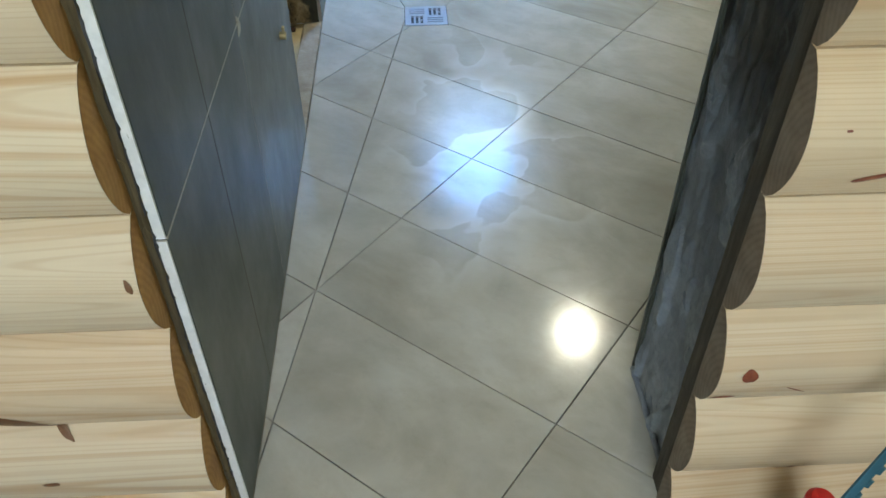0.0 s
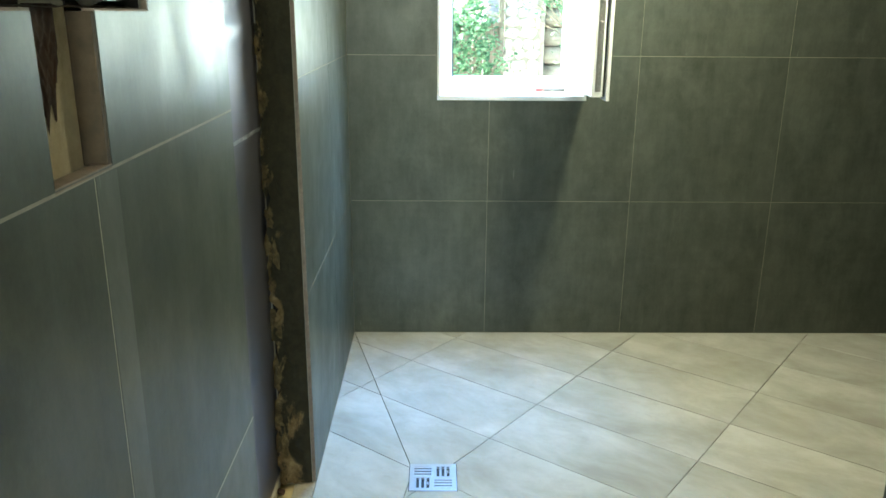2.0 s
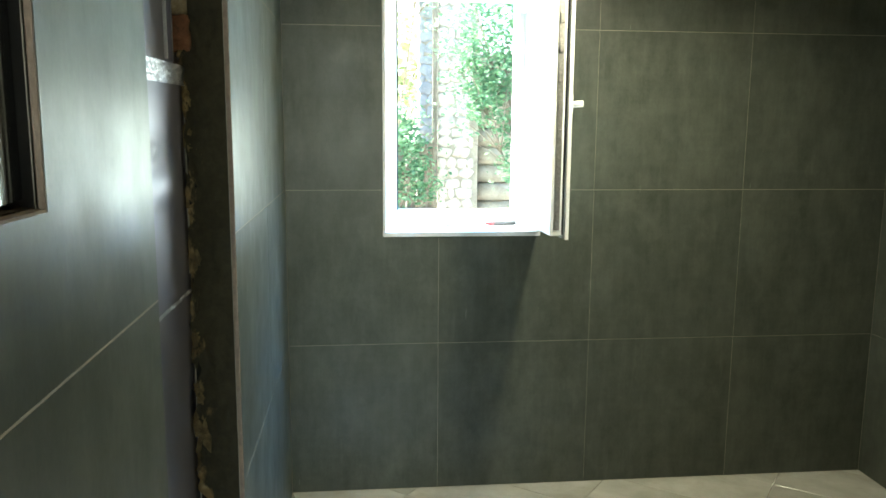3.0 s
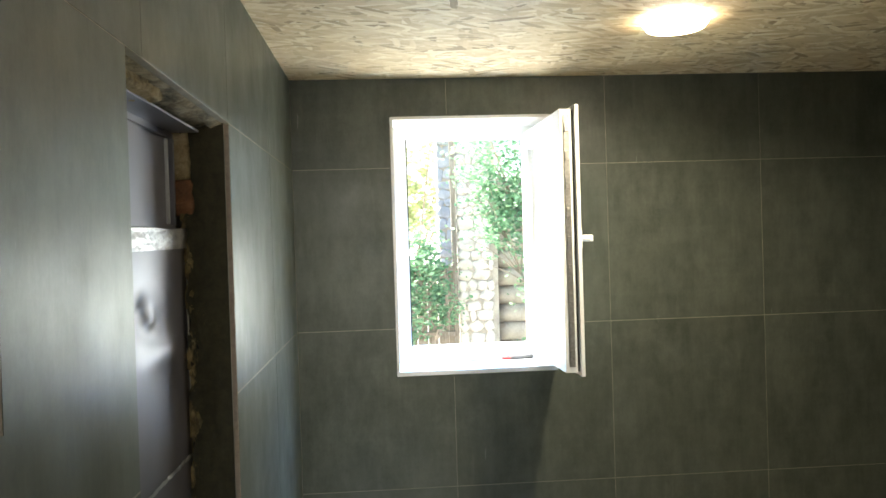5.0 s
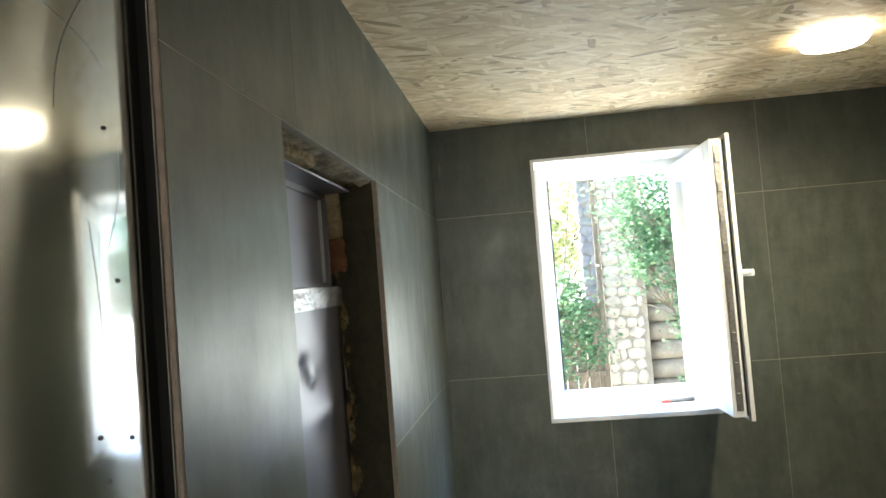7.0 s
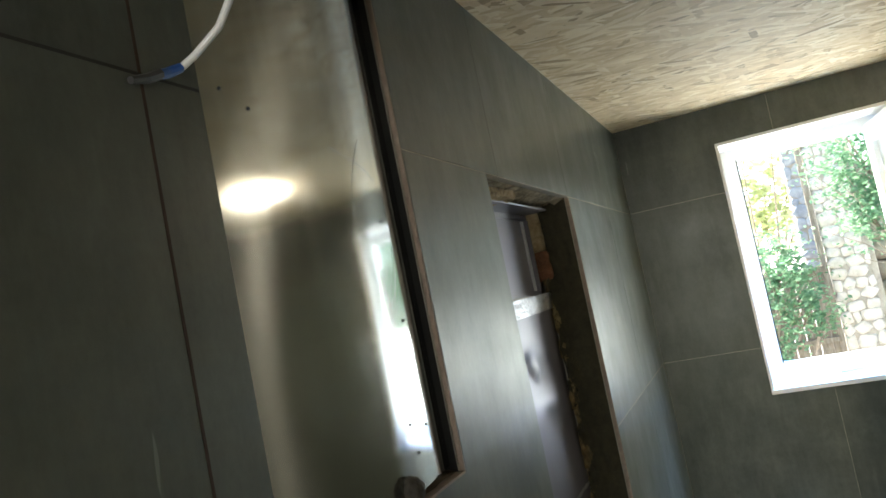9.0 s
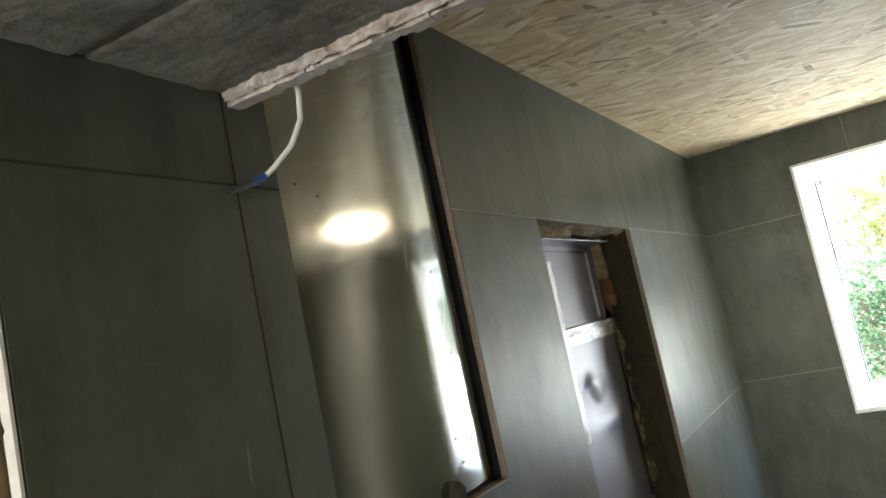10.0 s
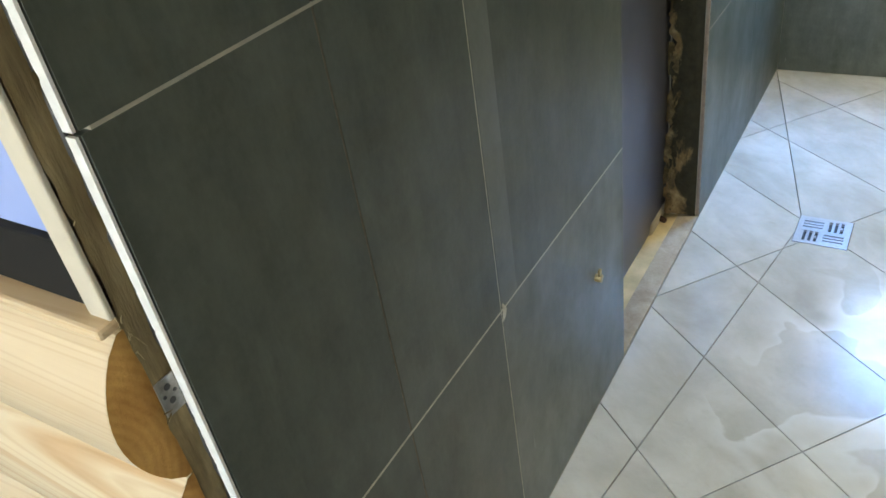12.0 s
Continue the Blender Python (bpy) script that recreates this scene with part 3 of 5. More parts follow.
# pale body of the cut tiles along the doorway and the openings
for k, (z0, z1) in enumerate(((0.002, 0.598), (0.602, 1.198), (1.202, 1.798), (1.802, LINTEL))):
    bm = wavy_sheet((-0.0128, -2.9695, z0), (0.0120, 0, 0), (0, 0, z1 - z0), 4, 160, lambda a, b: 0.0)
    for v in bm.verts:
        back = max(0.0, noise.fractal(Vector((v.co.z * 60, 4.0 + k, 1.0)), 0.6, 2.0, 5) - 0.22) * (1 if v.co.x < -0.012 else 0.3 if v.co.x < -0.008 else 0)
        v.co.x += min(0.0032, 0.0045 * back)
    ext = bmesh.ops.extrude_face_region(bm, geom=bm.faces[:])
    bmesh.ops.translate(bm, verts=[g for g in ext["geom"] if isinstance(g, bmesh.types.BMVert)], vec=(0, 0.003, 0))
    part("tile_edge", bm, M_TEDGE, wl, "white sawn tile edge")
for lo, hi in (((-T, -1.1600, 0.003), (-0.0005, -1.1575, 1.797)),
               ((-0.0072, NICHE[2] - 0.003, NICHE[1]), (-0.0005, NICHE[2] - 0.0003, CEIL - 0.002)),
               ((-0.014, SLOT[2], NICHE[1] - 0.0004), (-0.0005, NICHE[2] - 0.003, NICHE[1] + 0.003)),
               ((-0.014, NICHE[0], NICHE[1] - 0.0004), (-0.0005, SLOT[0], NICHE[1] + 0.003)),
               ((-0.02, SLOT[0], SLOT[1] - 0.003), (-0.0003, SLOT[2], SLOT[1] + 0.002))):
    part("tile_edge", box(lo, hi, 0.0004), M_TEDGE_B, wl, "sawn beige tile edge")
for z0, z1 in ((0.603, 1.197),):
    part("joint_smear", box((-0.001, -2.4125, z0), (0.0002, -2.356, z1)), M_SMEAR, wl, "faint dried grout haze")

# ceiling
ceiling = mesh_object("ceiling", bpy.data.meshes.new("ceiling"), M_OSB)
bm = box((-0.012, -2.67, CEIL), (X1 + 0.01, 0.012, CEIL + 0.012))
add_box(bm, (-0.23, -2.98, CEIL + 0.1), (X1 + 0.2, 0.34, CEIL + 0.2))
bm.to_mesh(ceiling.data)
bm.free()
tagged(ceiling, "bare strand board ceiling with visible wood flakes", "ceiling", kind="structure")

# floor tiles, 0.6 x 0.3, with cuts running to the drain
UX, UY = 0.6235, 0.7818
NX, NY = 0.7818, -0.6235
DRAIN = (0.282, -1.206, 0.426, -1.064)
A0, B0 = (0.0105, -2.83), (0.0, 0.0)
DA, DB = (0.2735, DRAIN[1]), (DRAIN[0], DRAIN[3])
yd = (DRAIN[1] + DRAIN[3]) / 2


def line_through(p, q):
    ex, ey = q[0] - p[0], q[1] - p[1]
    ln = math.hypot(ex, ey)
    a, b = ey / ln, -ex / ln
    return a, b, a * p[0] + b * p[1]


LA, LB = line_through(A0, DA), line_through(DB, B0)   # a*x + b*y > c lies to the right of the walkway cut
G = 0.0013
for i in range(-4, 8):
    for j in range(-14, 14):
        n0, u0 = 1.587 + 0.5985 * i - 1.197, -1.876 + 0.3015 * j
        cell = [(n * NX + u * UX, n * NY + u * UY) for n, u in ((n0 + G, u0 + G), (n0 + 0.5985 - G, u0 + G), (n0 + 0.5985 - G, u0 + 0.3015 - G), (n0 + G, u0 + 0.3015 - G))]
        for a, b, c in ((-1, 0, -0.001), (1, 0, X1), (0, 1, -0.001), (0, -1, 3.0)):
            cell = clip(cell, a, b, c) if len(cell) > 2 else []
        if len(cell) < 3:
            continue
        lo, hi = clip(cell, 0, 1, yd), clip(cell, 0, -1, -yd)
        sides = {True: [], False: []}
        for piece, (a, b, c) in ((lo, LA), (hi, LB)):
            if len(piece) < 3:
                continue
            for right in (True, False):
                s = -1 if right else 1
                q = clip(piece, s * a, s * b, s * c - G)
                if len(q) > 2 and area(q) > 2e-5:
                    sides[right].append(q)
        for polys in sides.values():
            cut = []
            for q in polys:
                inside = q
                for a, b, c in ((-1, 0, -DRAIN[0] + 0.002), (1, 0, DRAIN[2] + 0.002), (0, -1, -DRAIN[1] + 0.002), (0, 1, DRAIN[3] + 0.002)):
                    out = clip(inside, -a, -b, -c) if len(inside) > 2 else []
                    if len(out) > 2 and area(out) > 1e-5:
                        cut.append(out)
                    inside = clip(inside, a, b, c) if len(inside) > 2 else []
            if cut:
                chamfer = 0.0006 if len(cut) == 1 else 0.0
                mesh_object("tile", prism(cut, lambda s, t, h: (s, t, h), T, chamfer), M_FTILE, floor)

# ---- drain ----
drain = thing("floor_drain", "square steel shower drain grate set in the floor tiles", "drain")
x0, y0, x1, y1 = DRAIN
part("well", box((x0 + 0.002, y0 + 0.002, -0.05), (x1 - 0.002, y1 - 0.002, -0.006)), M_DARK, drain, "dark drain well")
part("frame", boxes([((x0, y0, -0.006), (x1, y0 + 0.014, 0.0015)), ((x0, y1 - 0.014, -0.006), (x1, y1, 0.0015)), ((x0, y0 + 0.014, -0.006), (x0 + 0.014, y1 - 0.014, 0.0015)), ((x1 - 0.014, y0 + 0.014, -0.006), (x1, y1 - 0.014, 0.0015))]), M_CHROME, drain)
cx, cy, hw = (x0 + x1) / 2, (y0 + y1) / 2, (x1 - x0) / 2 - 0.014
for qx in (0, 1):
    for qy in (0, 1):
        ax, ay = (cx - hw if qx == 0 else cx + 0.004), (cy - hw if qy == 0 else cy + 0.004)
        span = hw - 0.004
        slots, wide = (3, 0.0088) if qx == qy else (3, 0.0052)
        land = (span - slots * wide) / (slots + 1)
        for k in range(slots + 1):
            d0 = k * (land + wide)
            if qx == qy:
                part("bar", box((ax + d0, ay, -0.004), (ax + d0 + land, ay + span, 0.0012)), M_CHROME, drain)
            else:
                part("bar", box((ax, ay + d0, -0.004), (ax + span, ay + d0 + land, 0.0012)), M_CHROME, drain)
        if qx == qy:
            ex = ax + 2 * (land + wide) + land
            part("latch", box((ex + 0.001, ay + span * 0.42, -0.0045), (ex + wide - 0.003, ay + span * 0.62, 0.0006), 0.001), M_CHROME, drain, "steel latch tongue in a slot")
part("cross_bar", boxes([((cx - 0.004, cy - hw, -0.004), (cx + 0.004, cy + hw, 0.0016)), ((cx - hw, cy - 0.004, -0.004), (cx + hw, cy + 0.004, 0.0014))]), M_CHROME, drain)

# ---- window ----
win = thing("window_1", "white plastic window standing open, bright daylight outside", "window", kind="structure")
x0, z0, x1, z1 = WIN
YF = 0.215
part("window_sill", box((x0 - 0.002, -0.006, z0 - 0.006), (x1 + 0.002, YF, z0 + 0.012), 0.002), M_PVC, win, "white plastic sill board")
part("reveal", box((x0 - 0.001, -0.003, z0 + 0.012), (x0 + 0.010, YF, z1)), M_WHITE, win)
part("reveal", box((x1 - 0.010, -0.003, z0 + 0.012), (x1 + 0.001, YF, z1)), M_WHITE, win)
part("reveal", box((x0 + 0.010, -0.003, z1 - 0.010), (x1 - 0.010, YF, z1 + 0.001)), M_WHITE, win)
fx0, fx1, fz0, fz1 = 0.430, 0.905, 1.098, 1.932
part("window_frame", boxes([((x0, YF, z0), (fx0, YF + 0.065, z1)), ((fx1, YF, z0), (x1, YF + 0.065, z1)), ((fx0, YF, z0), (fx1, YF + 0.065, fz0)), ((fx0, YF, fz1), (fx1, YF + 0.065, z1))]), M_PVC, win)
part("seal", boxes([((fx0 - 0.004, YF - 0.002, fz0), (fx0 + 0.001, YF + 0.004, fz1)), ((fx1 - 0.001, YF - 0.002, fz0), (fx1 + 0.004, YF + 0.004, fz1))]), M_GASKET, win)
sash = new("sash")
sash.parent = win
sash.matrix_world = pose(0.899, 0.203, 0, 0, 0, -88.4)
sash["label"] = "white sash swung inwards"
sz0, sz1, SW, SD = 1.076, 1.945, 0.590, 0.062


def sash_part(name, lo, hi, mat, bevel=0.002):
    return part(name, box(lo, hi, bevel), mat, sash)


P = 0.070
sash_part("stile", (0.0, 0, sz0), (P, SD, sz1), M_PVC)
sash_part("stile", (SW - P, 0, sz0), (SW, SD - 0.014, sz1), M_PVC)
sash_part("stile", (SW - P + 0.004, SD - 0.0135, sz0 - 0.012), (SW + 0.014, SD, sz1 + 0.012), M_PVC)
sash_part("rail", (P, 0, sz0), (SW - P, SD, sz0 + P), M_PVC)
sash_part("rail", (P, 0, sz1 - P), (SW - P, SD, sz1), M_PVC)
sash_pane = sash_part("pane", (P - 0.01, 0.020, sz0 + P - 0.01), (SW - P + 0.01, 0.040, sz1 - P + 0.01), M_FROST, 0)
sash_pane.visible_shadow = False
part("hardware_strip", box((SW, 0.012, sz0 + 0.02), (SW + 0.003, 0.032, sz1 - 0.02)), M_HARD, sash, "zinc locking strip")
for k in range(9):
    zz = sz0 + 0.06 + k * (sz1 - sz0 - 0.12) / 8
    part("locking_cam", box((SW + 0.003, 0.015, zz - 0.016), (SW + 0.008, 0.030, zz + 0.016), 0.0015), M_HARD, sash)
part("seal", box((SW - 0.001, 0.040, sz0 + 0.004), (SW + 0.0015, 0.046, sz1 - 0.004)), M_GASKET, sash)
bm = bmesh.new()
add_box(bm, (SW - 0.050, SD + 0.0005, 1.485), (SW - 0.020, SD + 0.012, 1.550), 0.003)
add_tube(bm, [(SW - 0.035, SD + 0.010, 1.518), (SW - 0.035, SD + 0.040, 1.518)], 0.009, 12)
add_box(bm, (SW - 0.150, SD + 0.036, 1.507), (SW - 0.022, SD + 0.050, 1.529), 0.005)
part("handle", bm, M_PVC, sash, "white window handle")

pen = thing("screwdriver", "small screwdriver with a red and black handle on the sill", "tool")
part("shaft", tube([(0.62, 0.150, z0 + 0.0165), (0.79, 0.172, z0 + 0.0195)], 0.003, 8), M_HARD, pen)
part("collar", tube([(0.785, 0.171, z0 + 0.0205), (0.815, 0.175, z0 + 0.0205)], [0.0062, 0.008], 12), M_RED, pen, "red collar")
part("grip", tube([(0.815, 0.175, z0 + 0.0205), (0.86, 0.181, z0 + 0.0205), (0.91, 0.187, z0 + 0.0205)], [0.008, 0.0075, 0.008], 12), M_GREY, pen, "black grip")

# ---- ceiling lamp ----
lamp = thing("ceiling_light", "round flush lamp glowing warm on the board ceiling", "lamp")
bm = bmesh.new()
bmesh.ops.create_cone(bm, cap_ends=True, segments=48, radius1=0.087, radius2=0.088, depth=0.005, matrix=Matrix.Translation((LAMP[0], LAMP[1], CEIL - 0.0025)))
part("rim", bm, M_PVC, lamp, "thin white rim")
bm = bmesh.new()
bmesh.ops.create_cone(bm, cap_ends=True, segments=48, radius1=0.080, radius2=0.094, depth=0.020, matrix=Matrix.Translation((LAMP[0], LAMP[1], CEIL - 0.0155)))
part("diffuser", bm, M_LAMP, lamp, "glowing white diffuser")

# ---- recess with a steel flue casing ----
rec = thing("recess", "raw masonry recess with crumbling reveal", "recess", kind="structure")


def rough(a, b, amp, sc, seed):
    return amp * noise.fractal(Vector((a * sc, b * sc, seed)), 0.7, 2.1, 5)


bm = wavy_sheet((-0.011, -1.1605, 0.0), (-0.125, 0, 0), (0, 0, 1.80), 14, 150, lambda a, b: -min(0.03, (0.004 + 0.022 * a) * abs(noise.fractal(Vector((a * 3.0, b * 26, 3.3)), 0.6, 2.0, 5))) * min(1, 8 * a) - 0.002)
for v in bm.verts:
    a = (-0.011 - v.co.x) / 0.125
    back = 0.094 - 0.008 * min(1.0, v.co.z / 1.1) + 0.022 * noise.fractal(Vector((1.7, 9.0, v.co.z * 17)), 0.7, 2.0, 5) * a
    v.co.x = -0.011 - a * back
    v.co.z = max(v.co.z, 0.0)
part("reveal", bm, M_RUB, rec, "dark render flaking off orange brick", True)
bm = wavy_sheet((-0.0105, -1.157, 1.797), (-0.175, 0, 0), (0, -0.685, 0), 16, 40, lambda a, b: -0.016 * abs(noise.fractal(Vector((a * 6, b * 14, 8.1)), 0.6, 2.0, 5)) * min(1, 10 * a) - 0.001)
# near-black sheet backing the reveal, shade put in as colour
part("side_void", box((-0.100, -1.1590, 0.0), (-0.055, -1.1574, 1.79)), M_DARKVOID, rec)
part("soffit", bm, M_SOFFIT, rec, "ragged mortar underside", True)
part("ledge", box((-0.062, -1.842, -0.045), (-0.002, -1.157, 0.001), 0.003), M_SCREED, rec, "dusty screed ledge")
bm = bmesh.new()
add_box(bm, (-0.150, -1.186, 1.600), (-0.080, -1.158, 1.672), 0.004)
bmesh.ops.subdivide_edges(bm, edges=bm.edges[:], cuts=5, use_grid_fill=True)
for v in bm.verts:
    v.co += Vector((0.6, 0.5, 1)) * rough(v.co.y * 40, v.co.z * 40 + v.co.x * 30, 0.008, 1.0, 4.0)
    if v.co.z < 1.625 and v.co.y < -1.17:
        v.co.y += (1.625 - v.co.z) * 0.5
part("brick", bm, M_BRICK, rec, "broken reddish brick end")
bm = bmesh.new()
add_box(bm, (-0.150, -1.184, 1.676), (-0.086, -1.158, 1.795), 0.004)
bmesh.ops.subdivide_edges(bm, edges=bm.edges[:], cuts=6, use_grid_fill=True)
for v in bm.verts:
    v.co += Vector((0.8, 0.7, 0.6)) * rough(v.co.y * 26, v.co.z * 26 + v.co.x * 20, 0.010, 1.0, 7.0)
part("mortar_lump", bm, M_OCHRE, rec, "crumbling ochre mortar", True)
part("angle_iron", box((-0.104, -1.842, 1.780), (-0.086, -1.28, 1.792), 0.001), M_DARKVOID, rec, "dark steel angle")
part("steel_plate", box((-0.150, -1.70, 1.772), (-0.052, -1.215, 1.777), 0.001), M_STEEL_F, rec, "blue-grey steel plate under the lintel")
bm = box((-0.100, -1.838, 1.776), (-0.030, -1.56, 1.799), 0.004)
bmesh.ops.subdivide_edges(bm, edges=bm.edges[:], cuts=9, use_grid_fill=True)
for v in bm.verts:
    v.co += Vector((0.8, 0.8, 0.5)) * rough(v.co.y * 34, v.co.x * 60 + v.co.z * 30, 0.011, 1.0, 11.0)
part("mortar_slab", bm, M_OCHRE, rec, "pale broken mortar")
part("base_board", box((-0.185, -1.842, -0.03), (-0.064, -1.062, -0.008), 0.002), M_PLY, rec, "stained yellow plywood base")
part("back_sill", box((-0.187, -1.30, -0.02), (-0.106, -1.035, 0.030), 0.01), M_SCREED, rec, "lumpy mortar sill")
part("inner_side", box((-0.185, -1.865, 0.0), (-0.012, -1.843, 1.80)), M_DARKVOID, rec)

rl = random.Random(17)
z = 0.02
while z < 1.60:
    r = rl.uniform(0.006, 0.026) * (1.25 if z < 0.75 else 0.8)
    bm = bmesh.new()
    bmesh.ops.create_icosphere(bm, subdivisions=3, radius=1.0)
    at = Vector((-0.098 + rl.uniform(-0.008, 0.010), -1.166 + rl.uniform(-0.004, 0.004), z + r))
    for v in bm.verts:
        d = 1 + 0.80 * noise.fractal(v.co * 1.4 + Vector((z * 31, 0, 0)), 0.7, 2.0, 4)
        v.co = at + Vector((v.co.x * r * 0.70, v.co.y * r * 0.35, v.co.z * r * 1.6)) * d
    part("mortar_lump", bm, M_CRUMB if rl.random() < 0.7 else M_RUB, rec, "crumbling ochre mortar")
    z += r * rl.uniform(2.0, 5.5)

stick = thing("wood_offcut", "dark narrow wood offcut lying in the recess", "offcut")
part("stick", tube([(-0.180, -1.186, 0.001), (-0.135, -1.198, 0.002), (-0.088, -1.216, 0.001)], [0.009, 0.0085, 0.009], 6), M_STAIN_SHADE, stick)

flue = thing("flue_casing", "dented galvanised steel casing inside the recess", "metal casing")


def dents(a, b):
    h = 0.0018 * noise.fractal(Vector((a * 1.6, b * 4.0, 5.0)), 0.8, 2.0, 3)
    for ca, cb, wa, wb, d in ((0.30, 0.885, 0.18, 0.030, -0.009), (0.42, 0.850, 0.16, 0.022, 0.008), (0.75, 0.72, 0.10, 0.05, 0.004), (0.35, 0.60, 0.2, 0.06, -0.005), (0.72, 0.50, 0.10, 0.05, -0.004), (0.5, 0.25, 0.3, 0.10, 0.004),
                             (0.22, 0.905, 0.05, 0.018, -0.010), (0.31, 0.893, 0.05, 0.012, 0.009), (0.80, 0.75, 0.06, 0.03, -0.007), (0.88, 0.72, 0.04, 0.02, 0.007), (0.55, 0.80, 0.05, 0.012, -0.004)):
        h += d * math.exp(-(((a - ca) / wa) ** 2 + ((b - cb) / wb) ** 2))
    return h


bm = wavy_sheet((-0.111, -1.606, 0.0), (0.0, 0.614, 0), (0.009, 0, 1.56), 60, 160, dents)
part("sheet", bm, M_STEEL_F, flue, "dented grey sheet", True)
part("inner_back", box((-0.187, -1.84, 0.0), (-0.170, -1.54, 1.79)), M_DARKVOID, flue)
part("upper_panel", box((-0.175, -1.590, 1.572), (-0.118, -1.205, 1.768), 0.003), M_STEEL_F, flue, "flat upper panel")
part("panel_rim", boxes([((-0.118, -1.590, 1.760), (-0.111, -1.200, 1.772)), ((-0.118, -1.590, 1.568), (-0.111, -1.200, 1.576)), ((-0.118, -1.212, 1.576), (-0.109, -1.200, 1.760)), ((-0.118, -1.590, 1.576), (-0.111, -1.583, 1.760))]), M_STEEL_F, flue, "folded rim")
part("flange", box((-0.124, -1.243, 1.578), (-0.112, -1.233, 1.758), 0.002), M_CHROME, flue, "bright folded flange")
bm = wavy_sheet((-0.097, -1.606, 1.30), (0.003, 0.034, 0), (0, 0, 0.43), 6, 60, lambda a, b: 0.0025 * noise.fractal(Vector((a * 3, b * 14, 6.0)), 0.5, 2.2, 4))
for v in bm.verts:
    v.co.y += 0.006 * noise.fractal(Vector((v.co.z * 26, 3.0, 1.0)), 0.6, 2.0, 4)
part("side_foil", bm, M_FOIL, flue, "crumpled foil along the side", True)
part("top_rod", tube([(-0.10, -1.84, 1.792), (-0.098, -1.17, 1.781)], 0.006, 8), M_DARKVOID, flue)
part("back_plate", box((-0.185, -1.84, 1.775), (-0.16, -1.158, 1.80)), M_DARKVOID, flue)
bm = wavy_sheet((-0.097, -1.580, 1.522), (0, 0.417, 0.004), (0, 0, 0.042), 90, 12, lambda a, b: 0.0026 * noise.fractal(Vector((a * 12, b * 3, 1.0)), 0.7, 2.2, 3))
part("foil_tape", bm, M_FOIL, flue, "crinkled silver foil tape")
bm = wavy_sheet((-0.1015, -1.60, 1.072), (0, 0.53, -0.006), (0.001, 0, 0.010), 60, 2, lambda a, b: 0.003 * noise.fractal(Vector((a * 22, b, 7.0)), 0.5, 2.2, 4))
part("seam_tape", bm, M_FOIL, flue)

# ---- niche with a steel sheet ----
nic = thing("niche_panel", "scratched stainless sheet set in the tiled wall", "metal panel")


SX = -0.006                    # face of the steel sheet


def bowed(a):
    """How far the sheet's free side bends back."""
    if a < 0.58:
        return 0.0
    if a < 0.78:
        return 0.415 * 0.095 * (a - 0.58) ** 2 / 0.40
    return 0.415 * (0.095 * 0.10 + 0.095 * (a - 0.78) + 0.04 * (a - 0.78) ** 2 / 0.44)


def ripple(a, b):
    return -bowed(a) + 0.00012 * noise.fractal(Vector((a * 1.6, b * 2.4, 2.0)), 0.9, 2.0, 2)


bm = wavy_sheet((SX, NICHE[0] - 0.003, NICHE[1] + 0.012), (0, NICHE[2] - NICHE[0] + 0.001, 0), (0, 0, CEIL + 0.03 - NICHE[1]), 60, 90, ripple)
part("sheet", bm, M_STEEL, nic, "stainless sheet with scratches and rivets", True)
for y, z in ((-2.545, 1.80), (-2.585, 1.812), (-2.285, 1.575), (-2.275, 1.445), (-2.33, 1.455), (-2.32, 1.42), (-2.295, 1.70)):
    bm = bmesh.new()
    bmesh.ops.create_uvsphere(bm, u_segments=10, v_segments=6, radius=0.0020, matrix=Matrix.Translation((SX - bowed((y - NICHE[0]) / 0.415), y, z)))
    part("rivet", bm, M_GREY, nic)
for y0, z0, dy, dz, bow in ((-2.40, 1.78, 0.11, -0.03, 0.02), (-2.37, 1.70, 0.05, 0.10, -0.012), (-2.33, 1.62, 0.012, -0.16, 0.006), (-2.30, 1.60, 0.03, 0.09, 0.01)):
    pts = []
    for k in range(9):
        f = k / 8
        y, z = y0 + dy * f + bow * math.sin(math.pi * f), z0 + dz * f
        pts.append((SX + ripple((y - NICHE[0]) / 0.415, (z - NICHE[1]) / 0.8) + 0.0002, y, z))
    part("scratch", tube(pts, 0.0002, 4), M_HARD, nic)
# the side's deep shade is coloured in near black
part("side_board", box((-0.073, NICHE[2] - 0.0006, NICHE[1]), (-0.0112, NICHE[2] + 0.01, CEIL)), M_DARKVOID, nic, "cut side, its shade coloured near black")
bm = wavy_sheet((-0.040, NICHE[0], NICHE[1] + 0.006), (0, NICHE[2] - NICHE[0], 0), (0.028, 0, -0.002), 40, 6, lambda a, b: 0.003 * noise.fractal(Vector((a * 12, b * 3, 3.0)), 0.6, 2.0, 4))
part("lower_lip", bm, M_BROWN, nic, "dirty lower lip")

sl = thing("wall_slot", "raw slot under the steel panel baring a pale board", "recess", kind="structure")
part("back_board", box((-0.070, SLOT[0] + 0.040, SLOT[1] - 0.01), (-0.026, SLOT[2] - 0.010, SLOT[3] + 0.01), 0.003), M_BOARD, sl, "pale stained board")
part("stain", box((-0.066, SLOT[0] - 0.002, SLOT[1] + 0.045), (-0.033, SLOT[0] + 0.044, SLOT[3] + 0.01), 0.004), M_STAIN_SHADE, sl, "dark brown void")
part("cut_side", box((-0.070, SLOT[2] - 0.010, SLOT[1]), (-0.0005, SLOT[2] - 0.0006, SLOT[3] - 0.001), 0.001), M_BROWN, sl, "brown cut edge")
